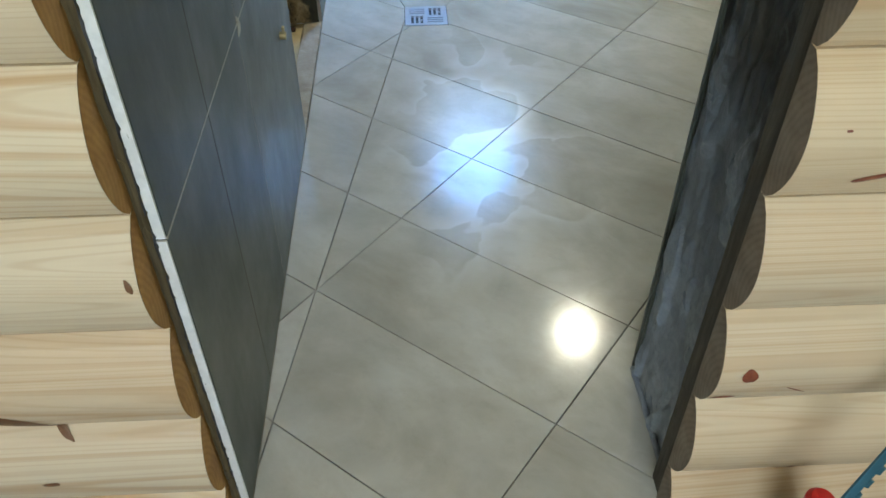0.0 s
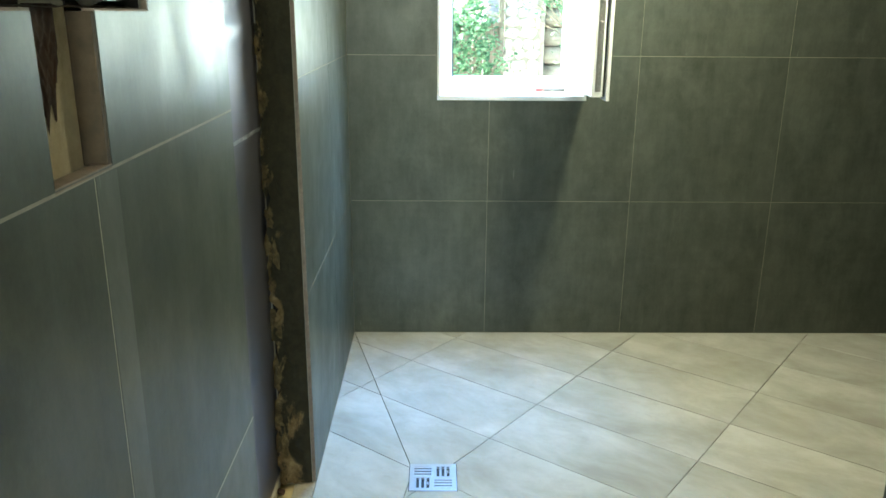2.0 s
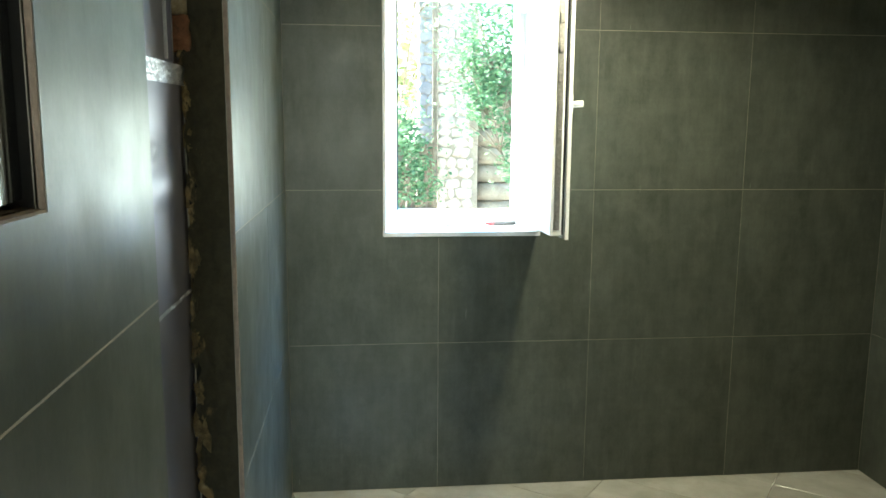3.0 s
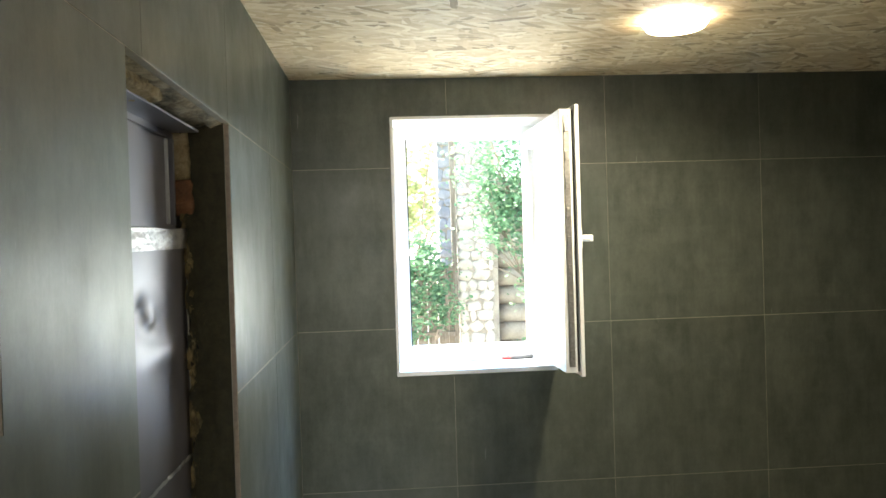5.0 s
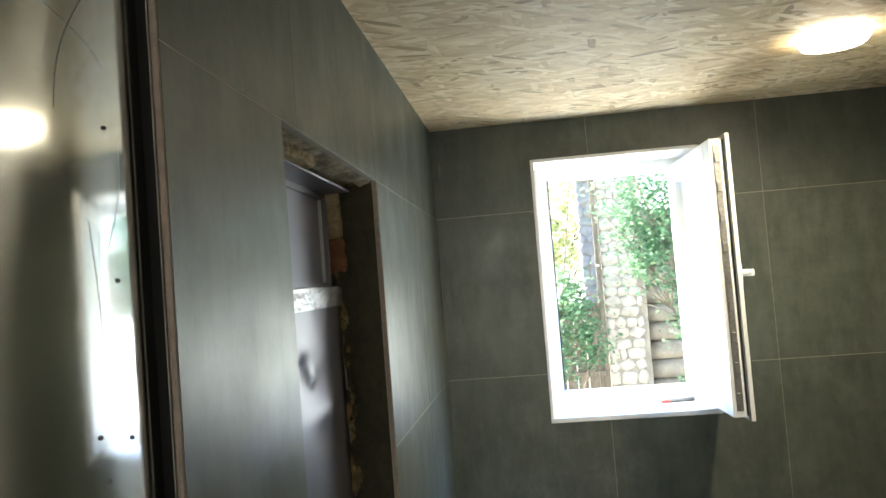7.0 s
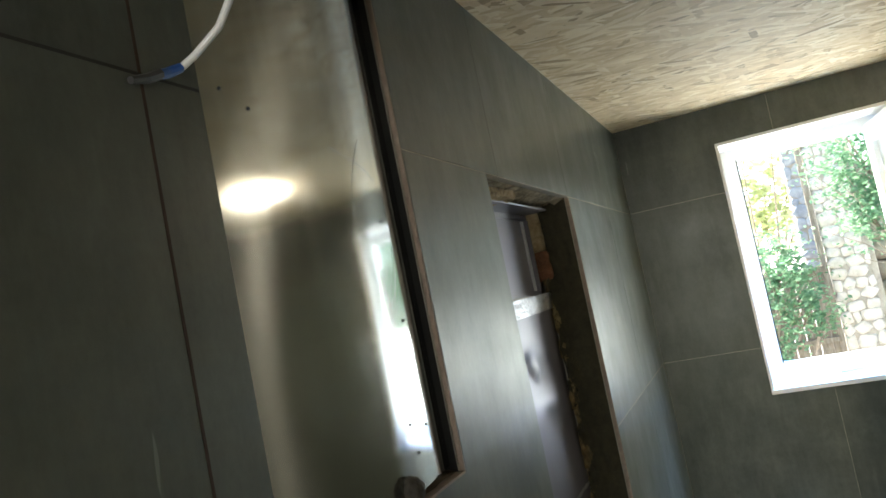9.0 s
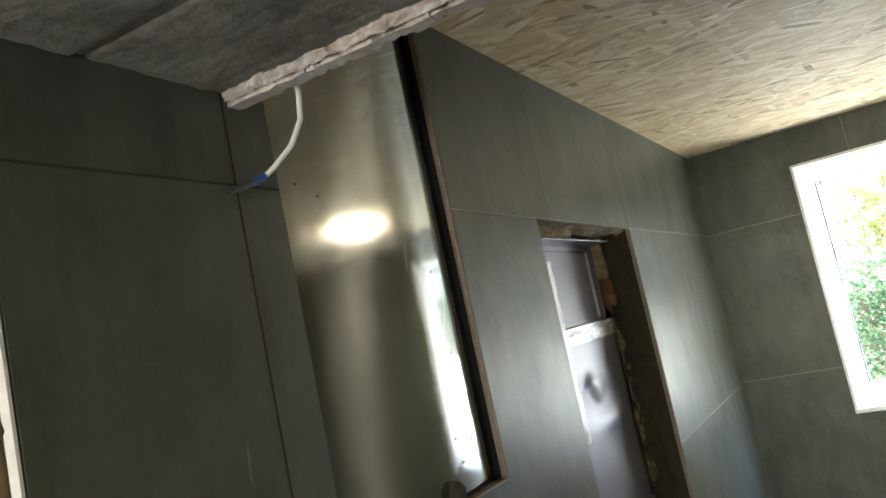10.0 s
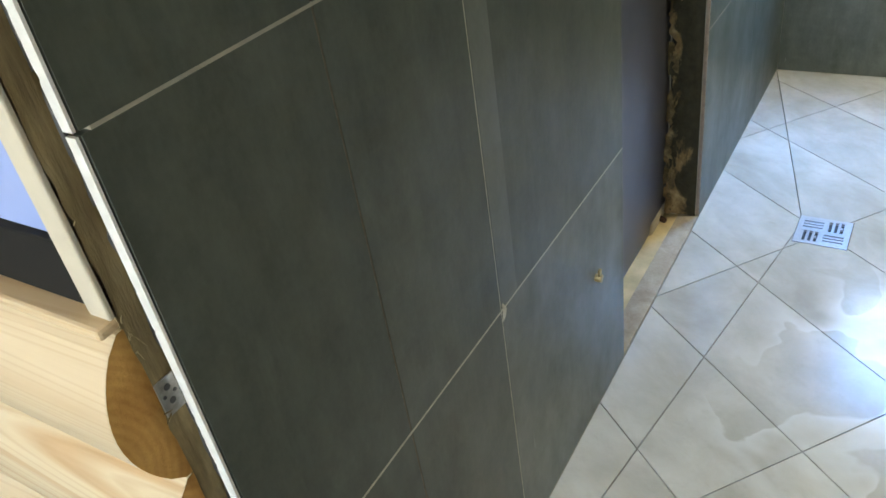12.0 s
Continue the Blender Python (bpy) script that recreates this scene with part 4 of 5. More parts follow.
bm = wavy_sheet((-0.0252, SLOT[0] + 0.034, SLOT[3] + 0.006), (0, 0.062, 0), (0, 0, -1.0), 24, 30, lambda a, b: 0.0)
for v in bm.verts:
    a, b = (v.co.y - SLOT[0] - 0.034) / 0.062, SLOT[3] + 0.006 - v.co.z
    ln = 0.030 + 0.080 * min(1.0, max(0.0, 1.7 - 2.2 * abs(a - 0.30))) + 0.020 * noise.fractal(Vector((a * 7, 2.0, 5.0)), 0.6, 2.0, 4)
    v.co.z = SLOT[3] + 0.006 - b * max(0.015, ln)
    v.co.x += 0.0022 * (1 + noise.fractal(Vector((a * 4, b * 6, 1.0)), 0.6, 2.0, 4)) * min(1, 6 * a, 6 * (1 - a) + 0.1, 5 * (1 - b) + 0.1)
part("drip", bm, M_STAIN_SHADE, sl, "dark resin drips", True)
# the open gap's shade, put in as a solid dark strip
gap = box((-0.046, NICHE[0] + 0.004, NICHE[1] - 0.002), (-0.030, SLOT[2], NICHE[1] + 0.014))
part("shadow_gap", gap, M_STAIN_SHADE, sl)

bolt = thing("pipe_stub", "dark wrapped pipe stub poking through the steel panel", "pipe")
bm = bmesh.new()
bmesh.ops.create_icosphere(bm, subdivisions=4, radius=1.0)
for v in bm.verts:
    d = 1 + 0.22 * noise.fractal(v.co * 1.6 + Vector((3.0, 1.0, 7.0)), 0.7, 2.0, 4)
    v.co = Vector((-0.004, -2.368, 1.388)) + Vector((v.co.x * 0.016, v.co.y * 0.0125, v.co.z * 0.0165)) * d
part("stub", bm, M_STUB, bolt, "", True)

clipo = thing("wall_stub", "small pale pipe clip sticking out of the tiles", "clip")
part("plug", tube([(-0.002, -2.012, 0.378), (0.014, -2.012, 0.377)], 0.009, 12), M_BRASS, clipo)
part("lug", box((0.006, -2.018, 0.384), (0.012, -2.006, 0.400), 0.002), M_BRASS, clipo)

# ---- doorway ----
jl = thing("jamb_left", "rough brown batten along the tiled wall's end", "door jamb", kind="structure")
bm = wavy_sheet((-0.0155, -2.992, -0.02), (0, 0.034, 0), (0, 0, LINTEL + 0.02), 6, 120, lambda a, b: 0.0026 * noise.fractal(Vector((a * 3, b * 34, 4.0)), 0.7, 2.0, 6))
for v in bm.verts:
    v.co.y += 0.0022 * noise.fractal(Vector((v.co.z * 40, v.co.y * 20, 8.0)), 0.8, 2.0, 5)
part("face", bm, M_STRIP, jl, "rough brown timber face", True)
part("batten", box((-0.046, -2.992, -0.02), (-0.0185, -2.956, LINTEL + 0.2)), M_STRIP, jl)
bm = bmesh.new()
rr = random.Random(7)
z = 0.03
while z < 1.85:
    ln = rr.uniform(0.02, 0.10)
    pts = [(-0.0150, -2.9680, z + ln * f) for f in (0, 0.3, 0.7, 1)]
    w = rr.uniform(0.0016, 0.0042)
    add_tube(bm, pts, [0.0008, w, w * 0.8, 0.0006], 7)
    z += ln + rr.uniform(-0.01, 0.03)
for v in bm.verts:
    v.co += Vector((1, 1, 0.5)) * 0.0022 * noise.fractal(v.co * 90, 0.7, 2.0, 4)
part("adhesive_bead", bm, M_GREY, jl, "squeezed grey adhesive", True)
bm = bmesh.new()
rf = random.Random(9)
for k in range(26):
    z = rf.uniform(0.02, 1.85)
    a = rf.choice((-2.991, -2.963))
    add_tube(bm, [(-0.015, a, z), (-0.012 + rf.uniform(0, 0.004), a + rf.uniform(-0.005, 0.005), z + rf.uniform(-0.008, 0.012)), (-0.010 + rf.uniform(0, 0.006), a + rf.uniform(-0.009, 0.009), z + rf.uniform(-0.012, 0.016))], [0.0009, 0.0007, 0.0003], 4)
splinters = part("splinters", bm, M_STRIP, jl, "loose wood fibres along the sawn edges")
splinters["kind"] = "stuff"
br = thing("metal_bracket", "perforated galvanised strap screwed to the brown batten", "bracket")
bm = box((-0.0138, -2.992, 0.925), (-0.0122, -2.970, 0.965), 0.0004)
part("plate", bm, M_HARD, br)
for dy, dz in ((0.011, 0.014), (0.011, 0.030), (0.017, 0.022), (0.005, 0.022)):
    part("hole", tube([(-0.0124, -2.992 + dy, 0.925 + dz), (-0.0116, -2.992 + dy, 0.925 + dz)], 0.0035 if dy == 0.011 else 0.002, 10), M_GREY, br)

jr = thing("jamb_right", "grey adhesive smeared over the raw doorway side", "door jamb", kind="structure")


def trowel(a, b):
    h = 0.006 * noise.fractal(Vector((a * 2.0 + b * 3, b * 9 - a * 2, 6.0)), 0.8, 2.0, 4)
    r = noise.noise(Vector((a * 5 + b * 4, b * 8 - a * 3, 2.5)))
    h += 0.006 * max(0.0, min(1.0, (r - 0.05) * 14)) + 0.003 * max(0.0, min(1.0, (noise.noise(Vector((a * 9, b * 20, 9.5))) - 0.15) * 12))
    h += 0.007 * max(0.0, min(1.0, (noise.noise(Vector((a * 3.2 - b * 5, b * 13 + a * 2, 17.5))) - 0.08) * 18)) + 0.002 * noise.fractal(Vector((a * 8, b * 50, 4.5)), 0.7, 2.0, 4)
    return h * min(1, 14 * a) * min(1, 14 * (1 - a) + 0.2)


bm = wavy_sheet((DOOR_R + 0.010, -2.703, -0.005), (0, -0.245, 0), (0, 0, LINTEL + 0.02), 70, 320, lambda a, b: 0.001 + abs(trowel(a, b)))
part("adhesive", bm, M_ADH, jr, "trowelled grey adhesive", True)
part("corner_edge", box((DOOR_R + 0.001, -2.706, 0.0), (DOOR_R + 0.012, -2.699, LINTEL), 0.001), M_WTILE, jr, "cut tile edge")
part("foot_lip", box((DOOR_R - 0.004, -2.94, 0.0), (DOOR_R + 0.006, -2.706, 0.010), 0.003), M_ADH, jr, "adhesive lip along the floor")
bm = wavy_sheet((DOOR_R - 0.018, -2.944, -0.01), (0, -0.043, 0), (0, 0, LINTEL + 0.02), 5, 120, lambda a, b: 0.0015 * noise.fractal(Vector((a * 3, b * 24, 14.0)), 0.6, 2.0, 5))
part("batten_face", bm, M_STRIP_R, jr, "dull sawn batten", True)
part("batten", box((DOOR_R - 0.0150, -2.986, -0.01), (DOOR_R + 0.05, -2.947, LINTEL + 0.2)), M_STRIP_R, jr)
part("thread", tube([(DOOR_R - 0.004, -2.735, 1.062), (DOOR_R - 0.010, -2.755, 1.050), (DOOR_R - 0.007, -2.775, 1.036), (DOOR_R - 0.009, -2.795, 1.032)], 0.0012, 6), M_GREEN, jr, "bright green thread")

lin = thing("lintel", "raw concrete lintel with a chipped plaster edge", "lintel", kind="structure")
bm = wavy_sheet((-0.012, -3.0, LINTEL), (DOOR_R + 0.03, 0, 0), (0, 0.325, 0), 160, 90, lambda a, b: 0.003 * noise.fractal(Vector((a * 6, b * 4, 12.0)), 0.6, 2.0, 6) + 0.005 * max(0.0, noise.noise(Vector((a * 34, b * 15, 3.0))) - 0.42) + 0.008 * math.exp(-((b - 0.42 - 0.012 * math.sin(a * 9)) / 0.02) ** 2))
part("underside", bm, M_CONC, lin, "grey board-marked concrete", True)
bm = bmesh.new()
for a0, a1 in ((-0.008, 0.110), (0.113, 0.262), (0.264, 0.40), (0.403, DOOR_R + 0.02)):
    add_box(bm, (a0, -2.684, LINTEL - 0.016), (a1, -2.664, LINTEL + 0.03))
bmesh.ops.subdivide_edges(bm, edges=[e for e in bm.edges if abs(e.verts[0].co.x - e.verts[1].co.x) > 0.01], cuts=30, use_grid_fill=True)
bmesh.ops.subdivide_edges(bm, edges=[e for e in bm.edges if abs(e.verts[0].co.x - e.verts[1].co.x) < 1e-5], cuts=3, use_grid_fill=True)
for v in bm.verts:
    chip = max(0.0, noise.fractal(Vector((v.co.x * 34, v.co.z * 30, 3.0)), 0.6, 2.0, 4) - 0.05)
    if v.co.y < -2.67:
        v.co.y += min(0.010, 0.016 * chip)
    if v.co.z < LINTEL:
        v.co.z += min(0.008, 0.010 * chip) + 0.0015 * noise.noise(Vector((v.co.x * 60, 1.0, 2.0)))
part("edge_strip", bm, M_PLASTER, lin, "chipped whitish plaster edge")
bm = wavy_sheet((-0.010, -2.688, LINTEL - 0.012), (DOOR_R + 0.02, 0, 0), (0, 0, 0.014), 160, 4, lambda a, b: 0.007 * noise.fractal(Vector((a * 40, b * 3, 2.0)), 0.6, 2.0, 5))
part("broken_plaster", bm, M_PLASTER, lin, "broken plaster face")
part("room_face", box((-0.002, -2.672, LINTEL + 0.03), (DOOR_R + 0.02, -2.666, CEIL)), M_CONC, lin)

cab = thing("hanging_cable", "short white cable hanging from the lintel, blue taped end", "cable")
part("sheath", tube([(0.074, -2.655, 1.93), (0.073, -2.650, 1.887), (0.066, -2.646, 1.860), (0.046, -2.645, 1.836), (0.020, -2.648, 1.819), (-0.002 + 0.008, -2.652, 1.811)], 0.0033, 10), M_CABLE, cab)
part("tape", tube([(0.008, -2.652, 1.812), (0.004, -2.664, 1.806), (0.004, -2.676, 1.802)], [0.0040, 0.0046, 0.0040], 10), M_BLUE, cab, "blue tape wrap")
part("end", tube([(0.004, -2.674, 1.803), (0.004, -2.690, 1.796), (0.004, -2.708, 1.791)], [0.0045, 0.0042, 0.003], 8), M_GREY, cab, "dark bared end")

# ---- outer room: round-faced siding either side of the doorway ----
PITCH, VALLEY = 0.1835, 1.030


def siding_board(owner, xa, xb, z0, z1, end_mat, cut_at_left):
    """One board with a bowed face; the sawn end shows in the doorway."""
    prof = [(-2.985, z0)]
    for k in range(15):
        f = k / 14
        prof.append((-2.998 - 0.042 * max(0.0, math.sin(math.pi * f)) ** 0.72, z0 + 0.0015 + (z1 - z0 - 0.003) * f))
    prof.append((-2.985, z1))
    bm = bmesh.new()
    rings = [[bm.verts.new((x, y, z)) for y, z in prof] for x in (xa, xb)]
    for i in range(len(prof) - 1):
        bm.faces.new((rings[0][i], rings[0][i + 1], rings[1][i + 1], rings[1][i]))
    bm.faces.new((rings[0][-1], rings[0][0], rings[1][0], rings[1][-1]))
    ob = part("board", bm, M_PINE, owner)
    bm = bmesh.new()
    x = xa if cut_at_left else xb
    ring = [bm.verts.new((x + (-0.0006 if cut_at_left else 0.0006), y, z)) for y, z in prof]
    c = bm.verts.new((x + (-0.0012 if cut_at_left else 0.0012), -3.012, (z0 + z1) / 2))
    for i in range(len(prof)):
        bm.faces.new((ring[i], ring[(i + 1) % len(prof)], c))
    bm.transform(Matrix.Translation((-x, 3.0, -(z0 + z1) / 2)))
    e = part("sawn_end", bm, end_mat, ob, "sawn board end")
    e.location = (x, -3.0, (z0 + z1) / 2)
    return ob


sdl = thing("siding_left", "knotty pine siding boards with rounded faces and sawn ends", "siding", kind="structure")
sdr = thing("siding_right", "knotty pine siding boards with greyish sawn ends", "siding", kind="structure")
for k in range(6):
    a = VALLEY - PITCH * (k + 1)
    siding_board(sdl, -2.2, -0.019, a, a + PITCH, M_END, False)
for k in range(-6, 6):
    a = VALLEY - 0.004 - PITCH * (k + 1)
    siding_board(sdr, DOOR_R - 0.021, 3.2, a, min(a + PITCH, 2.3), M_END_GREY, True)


def knot_material(name, core, rim):
    k = Mat(name, 0.45)
    d = k.node("ShaderNodeVectorMath", operation="LENGTH")
    k.link(k.node("ShaderNodeTexCoord").outputs["Object"], d.inputs[0])
    n = k.noise(k.pos, 160, 4)
    r = k.math("ADD", k.math("MULTIPLY", d.outputs["Value"], 70.0), k.math("MULTIPLY", n, 0.5))
    k.color(k.mix(0.35, k.ramp(r, [(0.35, core), (0.95, rim)]), k.ramp(n, [(0.35, rim), (0.7, core)])))
    return k.m


M_KNOT = knot_material("reddish_brown_knot", (0.34, 0.15, 0.08), (0.20, 0.055, 0.028))
M_RESIN = knot_material("dark_resinous_knot", (0.075, 0.032, 0.014), (0.20, 0.10, 0.045))


def knot(owner, x, z, w, h, tilt, mat, base):
    """A hard knot that follows the bowed face of its board, with a ragged rim."""
    bm = bmesh.new()
    ca, sa, rings = math.cos(radians(tilt)), math.sin(radians(tilt)), []
    for i in range(4):
        ring = []
        for j in range(22):
            a = 2 * math.pi * j / 22
            r = (i + 1) / 4 * (1 + 0.28 * noise.noise(Vector((math.cos(a) * 1.6 + x * 40, math.sin(a) * 1.6, z * 30))))
            px, pz = w * r * math.cos(a), h * r * math.sin(a)
            dx, dz = px * ca - pz * sa, px * sa + pz * ca
            f = ((z + dz - base) / PITCH) % 1.0
            y = -2.998 - 0.042 * max(0.0, math.sin(math.pi * f)) ** 0.72 - 0.0016 + 0.0003 * i
            ring.append(bm.verts.new((dx, y, dz)))
        rings.append(ring)
    bm.faces.new(rings[0])
    for r0, r1 in zip(rings, rings[1:]):
        for j in range(22):
            bm.faces.new((r0[j], r0[(j + 1) % 22], r1[(j + 1) % 22], r1[j]))
    bm.transform(Matrix.Translation((0, 3.03, 0)))
    ob = part("knot", bm, mat, owner, "dark brown knot", True)
    ob.location = (x, -3.03, z)


for x, z, w, h, tilt in ((0.727, 0.389, 0.0105, 0.0125, 10), (0.707, 0.333, 0.017, 0.0045, 8), (0.858, 0.150, 0.0075, 0.0040, 12), (0.846, 0.128, 0.005, 0.0028, 0), (0.775, 0.708, 0.020, 0.0045, 16), (0.727, 0.772, 0.004, 0.0015, 0), (0.80, 0.352, 0.018, 0.0016, -30), (0.98, 0.52, 0.010, 0.008, 0)):
    knot(sdr, x, z, w, h, tilt, M_KNOT, VALLEY - 0.004)
for x, z, w, h, tilt in ((-0.246, 0.340, 0.042, 0.017, -34), (-0.212, 0.296, 0.026, 0.006, -50), (-0.242, 0.206, 0.012, 0.0045, 5), (-0.030, 0.592, 0.004, 0.010, 12)):
    knot(sdl, x, z, w, h, tilt, M_RESIN, VALLEY)

cap = thing("wainscot_cap", "planed pine rail capping the lower siding", "rail", kind="structure")
part("rail", box((-2.2, -3.012, VALLEY), (-0.019, -2.985, VALLEY + 0.012), 0.004), M_PINE, cap)

w2 = thing("wall_panel", "smooth pale blue wall panel above the wainscot, cream edge post", "wall panel", kind="structure")
part("edge_post", box((-0.046, -2.9975, VALLEY + 0.012), (-0.0185, -2.9755, 2.02), 0.002), M_CREAM, w2, "cream planed edge post")
part("dark_band", box((-1.25, -2.990, VALLEY + 0.012), (-0.047, -2.970, VALLEY + 0.078), 0.002), M_DARKVOID, w2, "dark band along the panel's foot")
part("panel", box((-1.25, -2.982, VALLEY + 0.0785), (-0.047, -2.968, 2.02), 0.001), M_FILM, w2, "pale blue sheet")

# unseen walls and ceiling, added to enclose the outer room's light
ow = thing("wall_outer_room", "added plain light walls closing the unseen outer room", "wall", kind="structure")
part("wall_body", boxes([((-2.4, -2.985, -0.1), (-1.25, -2.94, 2.4)), ((-1.25, -2.985, -0.1), (-0.10, -2.956, VALLEY + 0.016)), ((-1.25, -2.985, 2.02), (-0.0, -2.956, 2.4)),
                         ((-2.5, -6.1, -0.1), (-2.4, -2.94, 2.4)), ((3.2, -6.1, -0.1), (3.3, -2.9, 2.4)),
                         ((-2.4, -6.1, -0.1), (-0.5, -6.0, 2.4)), ((1.1, -6.1, -0.1), (3.2, -6.0, 2.4)), ((-0.5, -6.1, -0.1), (1.1, -6.0, 0.95)), ((-0.5, -6.1, 2.1), (1.1, -6.0, 2.4)),
                         ((-0.01, -2.999, LINTEL + 0.02), (DOOR_R, -2.976, 2.4)), ((X1 + 0.1, -2.99, -0.1), (3.3, -2.9, 2.4))]), M_WHITE, ow)
oc = thing("ceiling_outer_room", "added plain pale board ceiling closing the unseen outer room", "ceiling", kind="structure")
part("boards", box((-2.5, -6.1, 2.30), (3.3, -2.98, 2.42)), M_PINE_PALE, oc)

bar = thing("perforated_strut", "teal painted perforated steel strut leaning on the siding", "strut")
part("web", box((-0.008, -0.002, 0.0), (0.008, 0.002, 0.78), 0.0008), M_TEAL, bar)
for k in range(33):
    part("tooth", box((-0.0150, -0.002, 0.012 + k * 0.023), (-0.0082, 0.002, 0.0245 + k * 0.023)), M_TEAL, bar)
foot, tip = Vector((0.654, -3.27, -0.02)), Vector((1.024, -3.062, 0.65))
up = (tip - foot).normalized()
side = up.cross(Vector((0, 1, 0))).normalized()
bar.matrix_world = Matrix.Translation(foot) @ Matrix((side, up.cross(side), up)).transposed().to_4x4()
jar = thing("red_capped_bottle", "small teal bottle with a round red cap by the siding", "bottle")
part("body", tube([(0.857, -3.113, -0.02), (0.857, -3.113, 0.10), (0.857, -3.113, 0.16), (0.857, -3.113, 0.172)], [0.035, 0.035, 0.022, 0.020], 20), M_TEAL, jar)
part("cap", tube([(0.857, -3.113, 0.172), (0.857, -3.113, 0.192), (0.857, -3.113, 0.200), (0.857, -3.113, 0.202)], [0.022, 0.022, 0.016, 0.002], 24), M_RED, jar, "red screw cap")

# ---- outside ----
ground = mesh_object("ground", bpy.data.meshes.new("ground"), cement_material("dry_earth_and_grass", [(0.3, (0.34, 0.32, 0.25)), (0.5, (0.50, 0.47, 0.40)), (0.7, (0.62, 0.59, 0.52))], 3, 0.95, 0.5))
bm = bmesh.new()
bmesh.ops.create_grid(bm, x_segments=8, y_segments=8, size=800, matrix=Matrix.Translation((0, 0, -0.45)))
bm.to_mesh(ground.data)
bm.free()
tagged(ground, "dry earth yard with sparse grass", "ground", kind="structure")

M_FENCE = batten_material("weathered_fence_board", (0.13, 0.105, 0.080), (0.30, 0.26, 0.21))
M_LOG = cement_material("grey_weathered_log", [(0.3, (0.24, 0.21, 0.17)), (0.5, (0.40, 0.36, 0.30)), (0.7, (0.52, 0.48, 0.41))], 9, 0.85, 0.5)
M_STONE = cement_material("pale_field_stone", [(0.3, (0.34, 0.31, 0.26)), (0.5, (0.52, 0.47, 0.41)), (0.7, (0.66, 0.61, 0.55))], 7, 0.85, 0.5)
M_SLATE = cement_material("blue_grey_stone", [(0.3, (0.15, 0.17, 0.20)), (0.5, (0.26, 0.28, 0.32)), (0.7, (0.40, 0.42, 0.45))], 9, 0.85, 0.5)
M_MORTAR = cement_material("brown_mortar", [(0.3, (0.25, 0.22, 0.18)), (0.7, (0.38, 0.34, 0.29))], 12, 0.9, 0.5)

fence = thing("garden_fence", "weathered brown board fence with a rail", "fence")
for k in range(22):
    x = -1.30 + k * 0.107
    part("board", box((x, 5.0, -0.44), (x + 0.102, 5.022, 1.24 + 0.02 * noise.noise(Vector((k * 1.3, 0, 0)))), 0.003), M_FENCE, fence)
for z in (0.55, 1.22):
    part("rail", box((-1.30, 4.96, z), (1.03, 4.999, z + 0.05), 0.004), M_FENCE, fence)


def field_stones(owner, x0, x1, y, z0, z1, mat, seed):
    """Courses of rounded stones bedded in the front of a mortar core."""
    rs = random.Random(seed)
    z = z0 + 0.05
    while z < z1 - 0.1:
        h = rs.uniform(0.07, 0.15)
        x = x0 - 0.01
        while x < x1:
            w = min(rs.uniform(0.06, 0.20), x1 + 0.015 - x)
            if w > 0.04:
                bm = bmesh.new()
                bmesh.ops.create_icosphere(bm, subdivisions=2, radius=1.0)
                sd, tw = rs.uniform(0, 50), rs.uniform(-0.6, 0.6)
                ca, sa = math.cos(tw), math.sin(tw)
                mx, mz = x + w / 2, z + h / 2 + rs.uniform(-0.012, 0.012)
                for v in bm.verts:
                    d = 1 + 0.30 * noise.noise(v.co * 1.3 + Vector((sd, 0, 0)))
                    px, pz = (abs(c) ** 0.5 * (1 if c > 0 else -1) for c in (v.co.x, v.co.z))
                    v.co = Vector((mx + (px * ca - pz * sa) * w * 0.475 * d, y - 0.002 + v.co.y * 0.012, mz + (pz * ca + px * sa) * h * 0.49 * d))
                part("stone", bm, mat, owner, "", True)
            x += w + 0.004
        z += h


pil = thing("stone_pillar", "pillar of pale rounded field stones in mortar", "pillar")
part("core", box((1.06, 5.0, -0.45), (1.40, 5.34, 2.9), 0.01), M_MORTAR, pil, "mortar core")
field_stones(pil, 1.06, 1.40, 5.0, -0.45, 2.85, M_STONE, 12)
post = thing("gate_post", "tall grey weathered timber post beside the stone pillar", "post")
part("timber", box((0.995, 4.97, -0.45), (1.045, 5.06, 2.9), 0.008), M_FENCE, post)
rear = thing("rear_stone_wall", "blue-grey rubble stone wall behind the fence", "stone wall")
part("core", box((0.93, 5.9, -0.45), (1.30, 6.2, 2.9), 0.01), M_MORTAR, rear, "mortar core")
field_stones(rear, 0.93, 1.22, 5.9, 1.10, 2.85, M_SLATE, 31)

lw = thing("log_wall", "weathered grey stacked log wall of a shed", "log wall")
for k in range(14):
    z = -0.40 + k * 0.19
    part("log", tube([(1.42, 5.25, z), (2.6, 5.25 + 0.02 * math.sin(k), z + 0.01), (4.6, 5.25, z)], [0.097, 0.094, 0.099], 16), M_LOG, lw, "", True)
part("post", box((1.40, 5.06, -0.45), (1.47, 5.14, 2.5), 0.01), M_LOG, lw, "upright corner post")


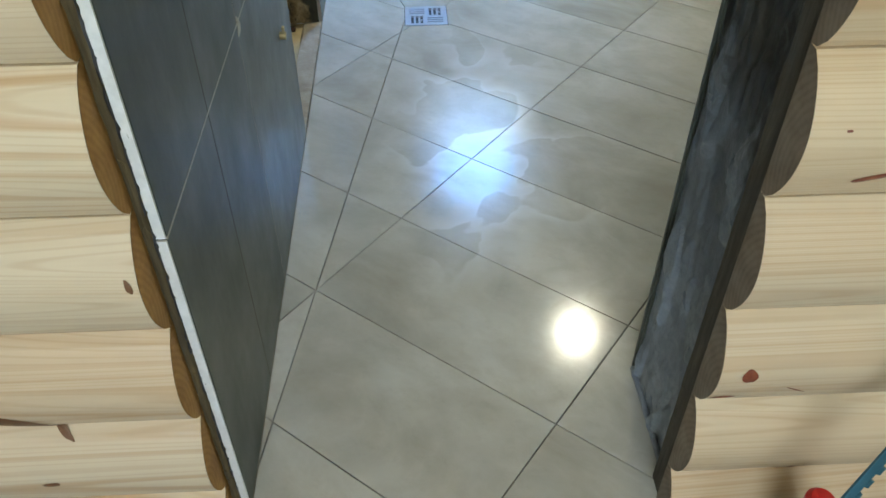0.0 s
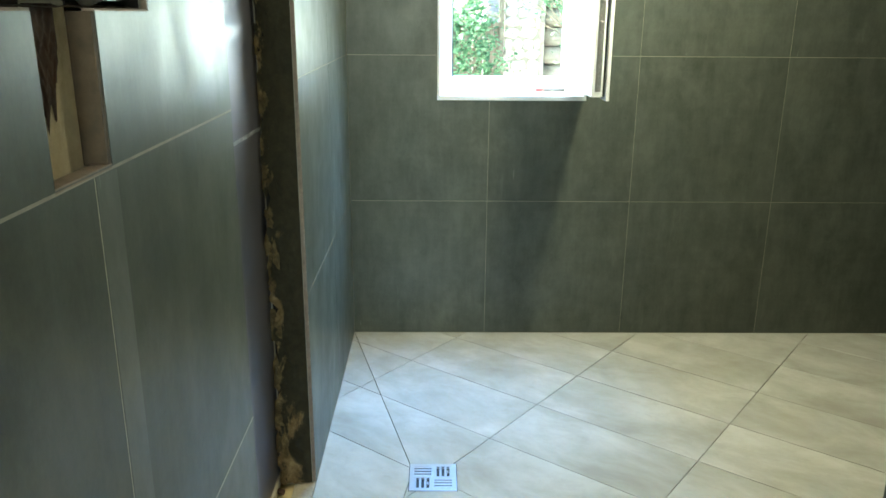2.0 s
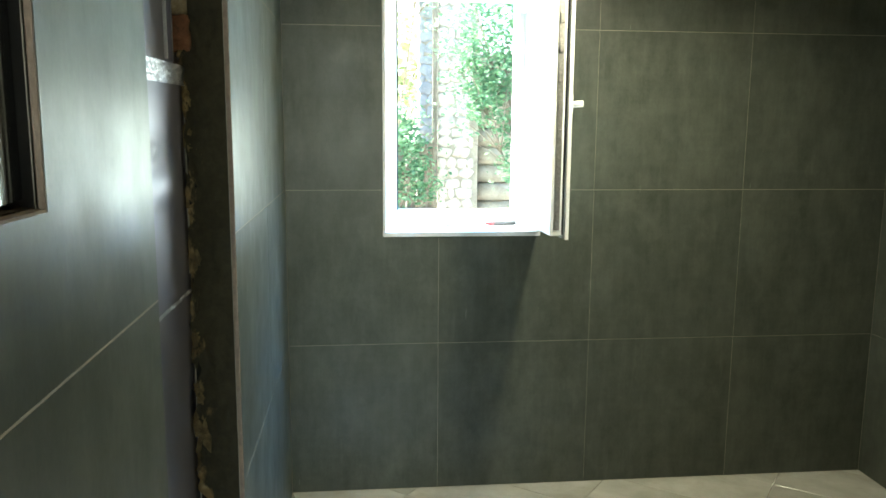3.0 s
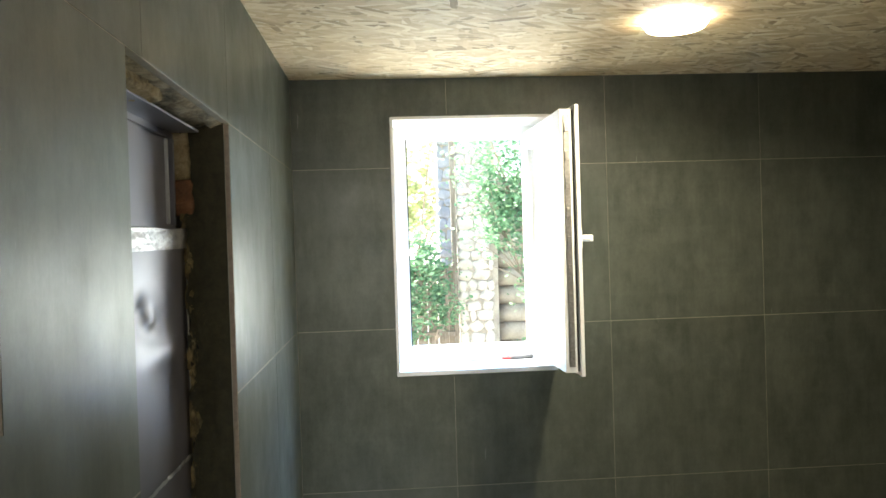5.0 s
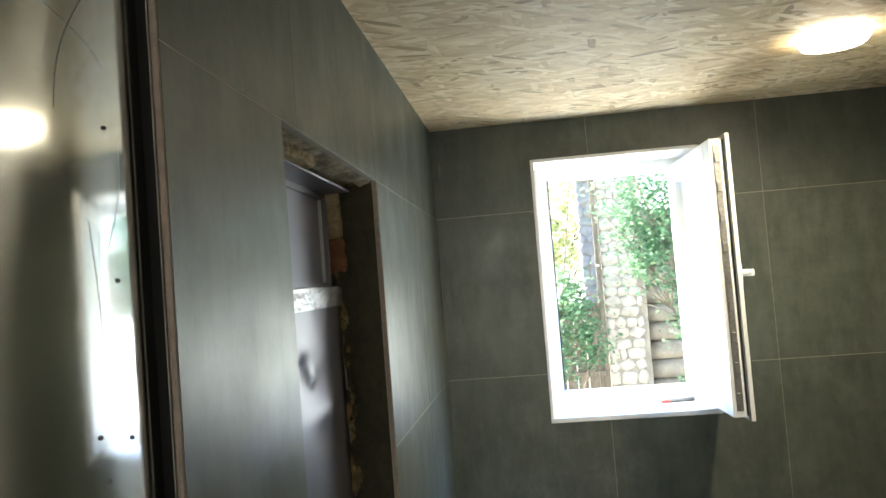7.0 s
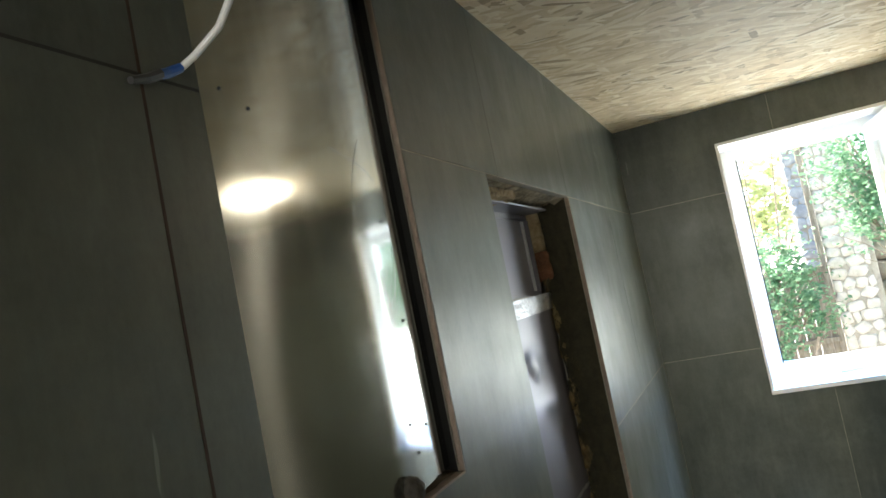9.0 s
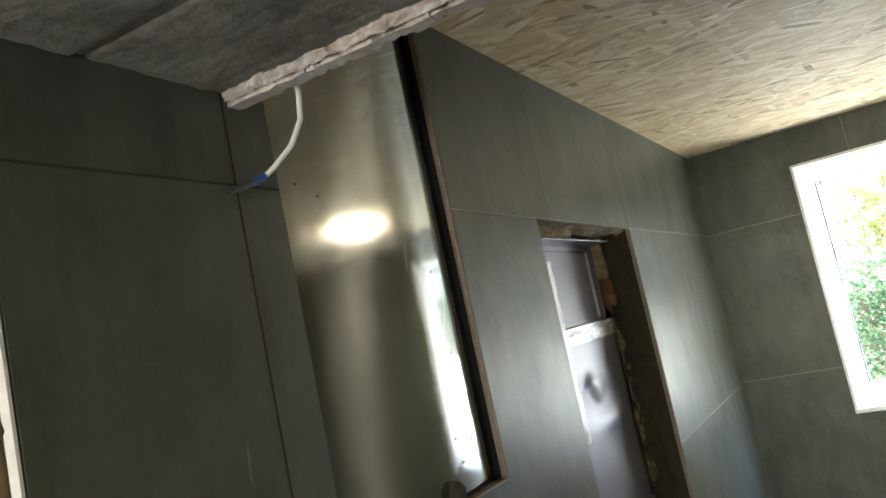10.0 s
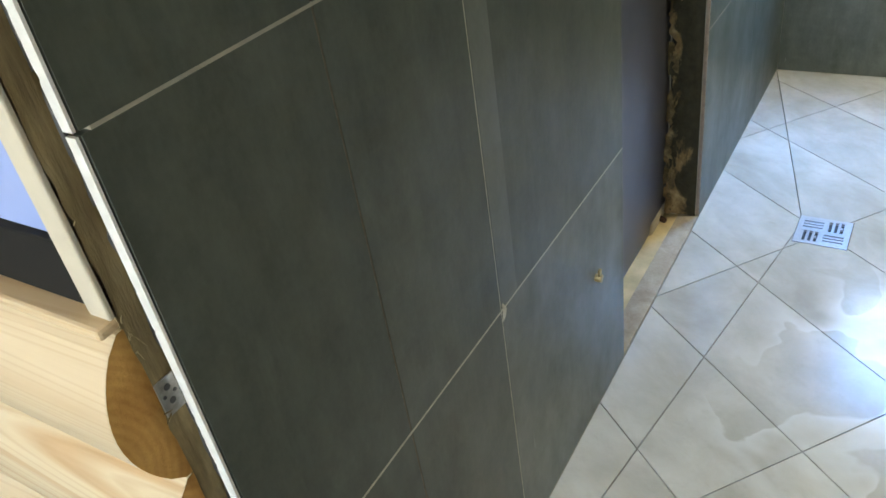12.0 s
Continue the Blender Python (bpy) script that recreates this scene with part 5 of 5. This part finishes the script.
def leaf_material(name, c0, c1):
    k = Mat(name, 0.5)
    isl = k.node("ShaderNodeNewGeometry").outputs["Random Per Island"]
    k.color(k.ramp(isl, [(0.0, c0), (1.0, c1)]))
    k.b.inputs["Transmission Weight"].default_value = 0.0
    tr = k.node("ShaderNodeBsdfTranslucent")
    k.link(k.ramp(isl, [(0.0, tuple(x * 1.4 for x in c0)), (1.0, tuple(x * 1.5 for x in c1))]), tr.inputs[0])
    mx = k.node("ShaderNodeMixShader")
    mx.inputs[0].default_value = 0.55
    k.link(k.b.outputs[0], mx.inputs[1])
    k.link(tr.outputs[0], mx.inputs[2])
    k.link(mx.outputs[0], k.t.nodes["Material Output"].inputs[0])
    return k.m


M_LEAF = leaf_material("green_leaf", (0.085, 0.18, 0.105), (0.19, 0.31, 0.18))
M_LEAF_Y = leaf_material("sunlit_yellow_green_leaf", (0.34, 0.38, 0.20), (0.50, 0.52, 0.32))
M_BARK = plain("grey_brown_bark", (0.24, 0.20, 0.16), 0.9, 0, 0.35, 25)


def shrub(name, label, base, clumps, leaves, size, mat, seed):
    """Stems that run to clumps of leaves."""
    r = random.Random(seed)
    ob = thing(name, label, "tree", at=(0, 0, 0))
    bm = bmesh.new()
    for c, rad in clumps:
        b, c = Vector(base), Vector(c)
        mid = b.lerp(c, 0.55) + Vector((r.uniform(-0.12, 0.12), r.uniform(-0.12, 0.12), 0.08))
        add_tube(bm, [b, b.lerp(mid, 0.5), mid, mid.lerp(c, 0.6), c], [0.022, 0.016, 0.011, 0.006, 0.003], 7)
        for k in range(5):
            tip = c + Vector((r.gauss(0, 0.6), r.gauss(0, 0.5), r.gauss(0, 0.6))) * rad
            add_tube(bm, [mid.lerp(c, 0.5), (mid.lerp(c, 0.5)).lerp(tip, 0.55) + Vector((0, 0, 0.03)), tip], [0.007, 0.005, 0.002], 5)
    part("trunk", bm, M_BARK, ob, "thin branching stems", True)
    vs, fs = [], []
    for c, rad in clumps:
        for k in range(int(leaves * rad / 0.35)):
            d = Vector((r.gauss(0, 0.55), r.gauss(0, 0.45), r.gauss(0, 0.5)))
            if noise.noise(Vector((d.x * 2.2 + c[0] * 3, d.z * 2.2 + c[2] * 3, seed))) < -0.12:
                continue
            p = Vector(c) + d * rad
            s = size * r.uniform(0.6, 1.3)
            q = Euler((r.uniform(0.2, 1.3), r.uniform(-0.6, 0.6), r.uniform(0, 6.28))).to_matrix()
            i0 = len(vs)
            vs += [p + q @ Vector(w) * s for w in ((-0.5, 0, 0), (-0.15, 0.27, 0.05), (0.25, 0.22, 0.05), (0.55, 0, -0.04), (0.25, -0.22, 0.05), (-0.15, -0.27, 0.05))]
            fs += [(i0, i0 + 1, i0 + 2, i0 + 3), (i0, i0 + 3, i0 + 4, i0 + 5)]
    me = bpy.data.meshes.new("crown")
    me.from_pydata(vs, [], fs)
    crown = mesh_object("crown", me, mat, ob, "loose clumps of small leaves")
    crown["kind"] = "stuff"
    return ob


shrub("garden_tree", "leafy green tree hanging before the stone pillar", (2.15, 4.3, -0.45),
      [((1.55, 4.2, 2.15), 0.34), ((1.25, 4.2, 2.02), 0.24), ((1.62, 4.2, 1.75), 0.32), ((1.34, 4.15, 1.62), 0.22), ((1.75, 4.2, 1.35), 0.26), ((1.70, 4.1, 1.02), 0.18), ((1.9, 4.2, 2.0), 0.35), ((1.3, 4.2, 2.5), 0.35), ((1.8, 4.2, 2.6), 0.4), ((1.72, 4.2, 0.52), 0.16), ((1.48, 4.2, 1.85), 0.26), ((1.65, 4.2, 2.32), 0.3)], 1000, 0.046, M_LEAF, 3)
shrub("garden_bush", "green bush climbing over the board fence", (0.30, 4.6, -0.45),
      [((0.68, 4.5, 1.20), 0.26), ((0.80, 4.5, 0.98), 0.22), ((0.50, 4.5, 0.85), 0.28), ((0.86, 4.55, 0.80), 0.12), ((0.30, 4.5, 1.15), 0.32), ((0.62, 4.5, 1.45), 0.22), ((0.48, 4.5, 1.35), 0.28), ((0.42, 4.5, 0.55), 0.2)], 1050, 0.046, M_LEAF, 5)
shrub("far_tree", "sunlit yellow-green tree behind the fence, extra unseen clumps shading the pillar", (0.55, 7.6, -0.45),
      [((0.75, 7.5, 2.3), 0.42), ((0.35, 7.5, 2.7), 0.5), ((0.95, 7.6, 1.85), 0.40), ((0.5, 7.5, 1.7), 0.40), ((1.1, 7.6, 2.7), 0.4), ((0.1, 7.5, 2.1), 0.5),
       # unseen clumps added overhead only to shade the upper pillar
       ((0.55, 5.5, 3.25), 0.6), ((0.15, 5.5, 3.20), 0.6), ((0.95, 5.4, 3.40), 0.55), ((-0.3, 5.8, 3.3), 0.6)], 420, 0.10, M_LEAF_Y, 8)
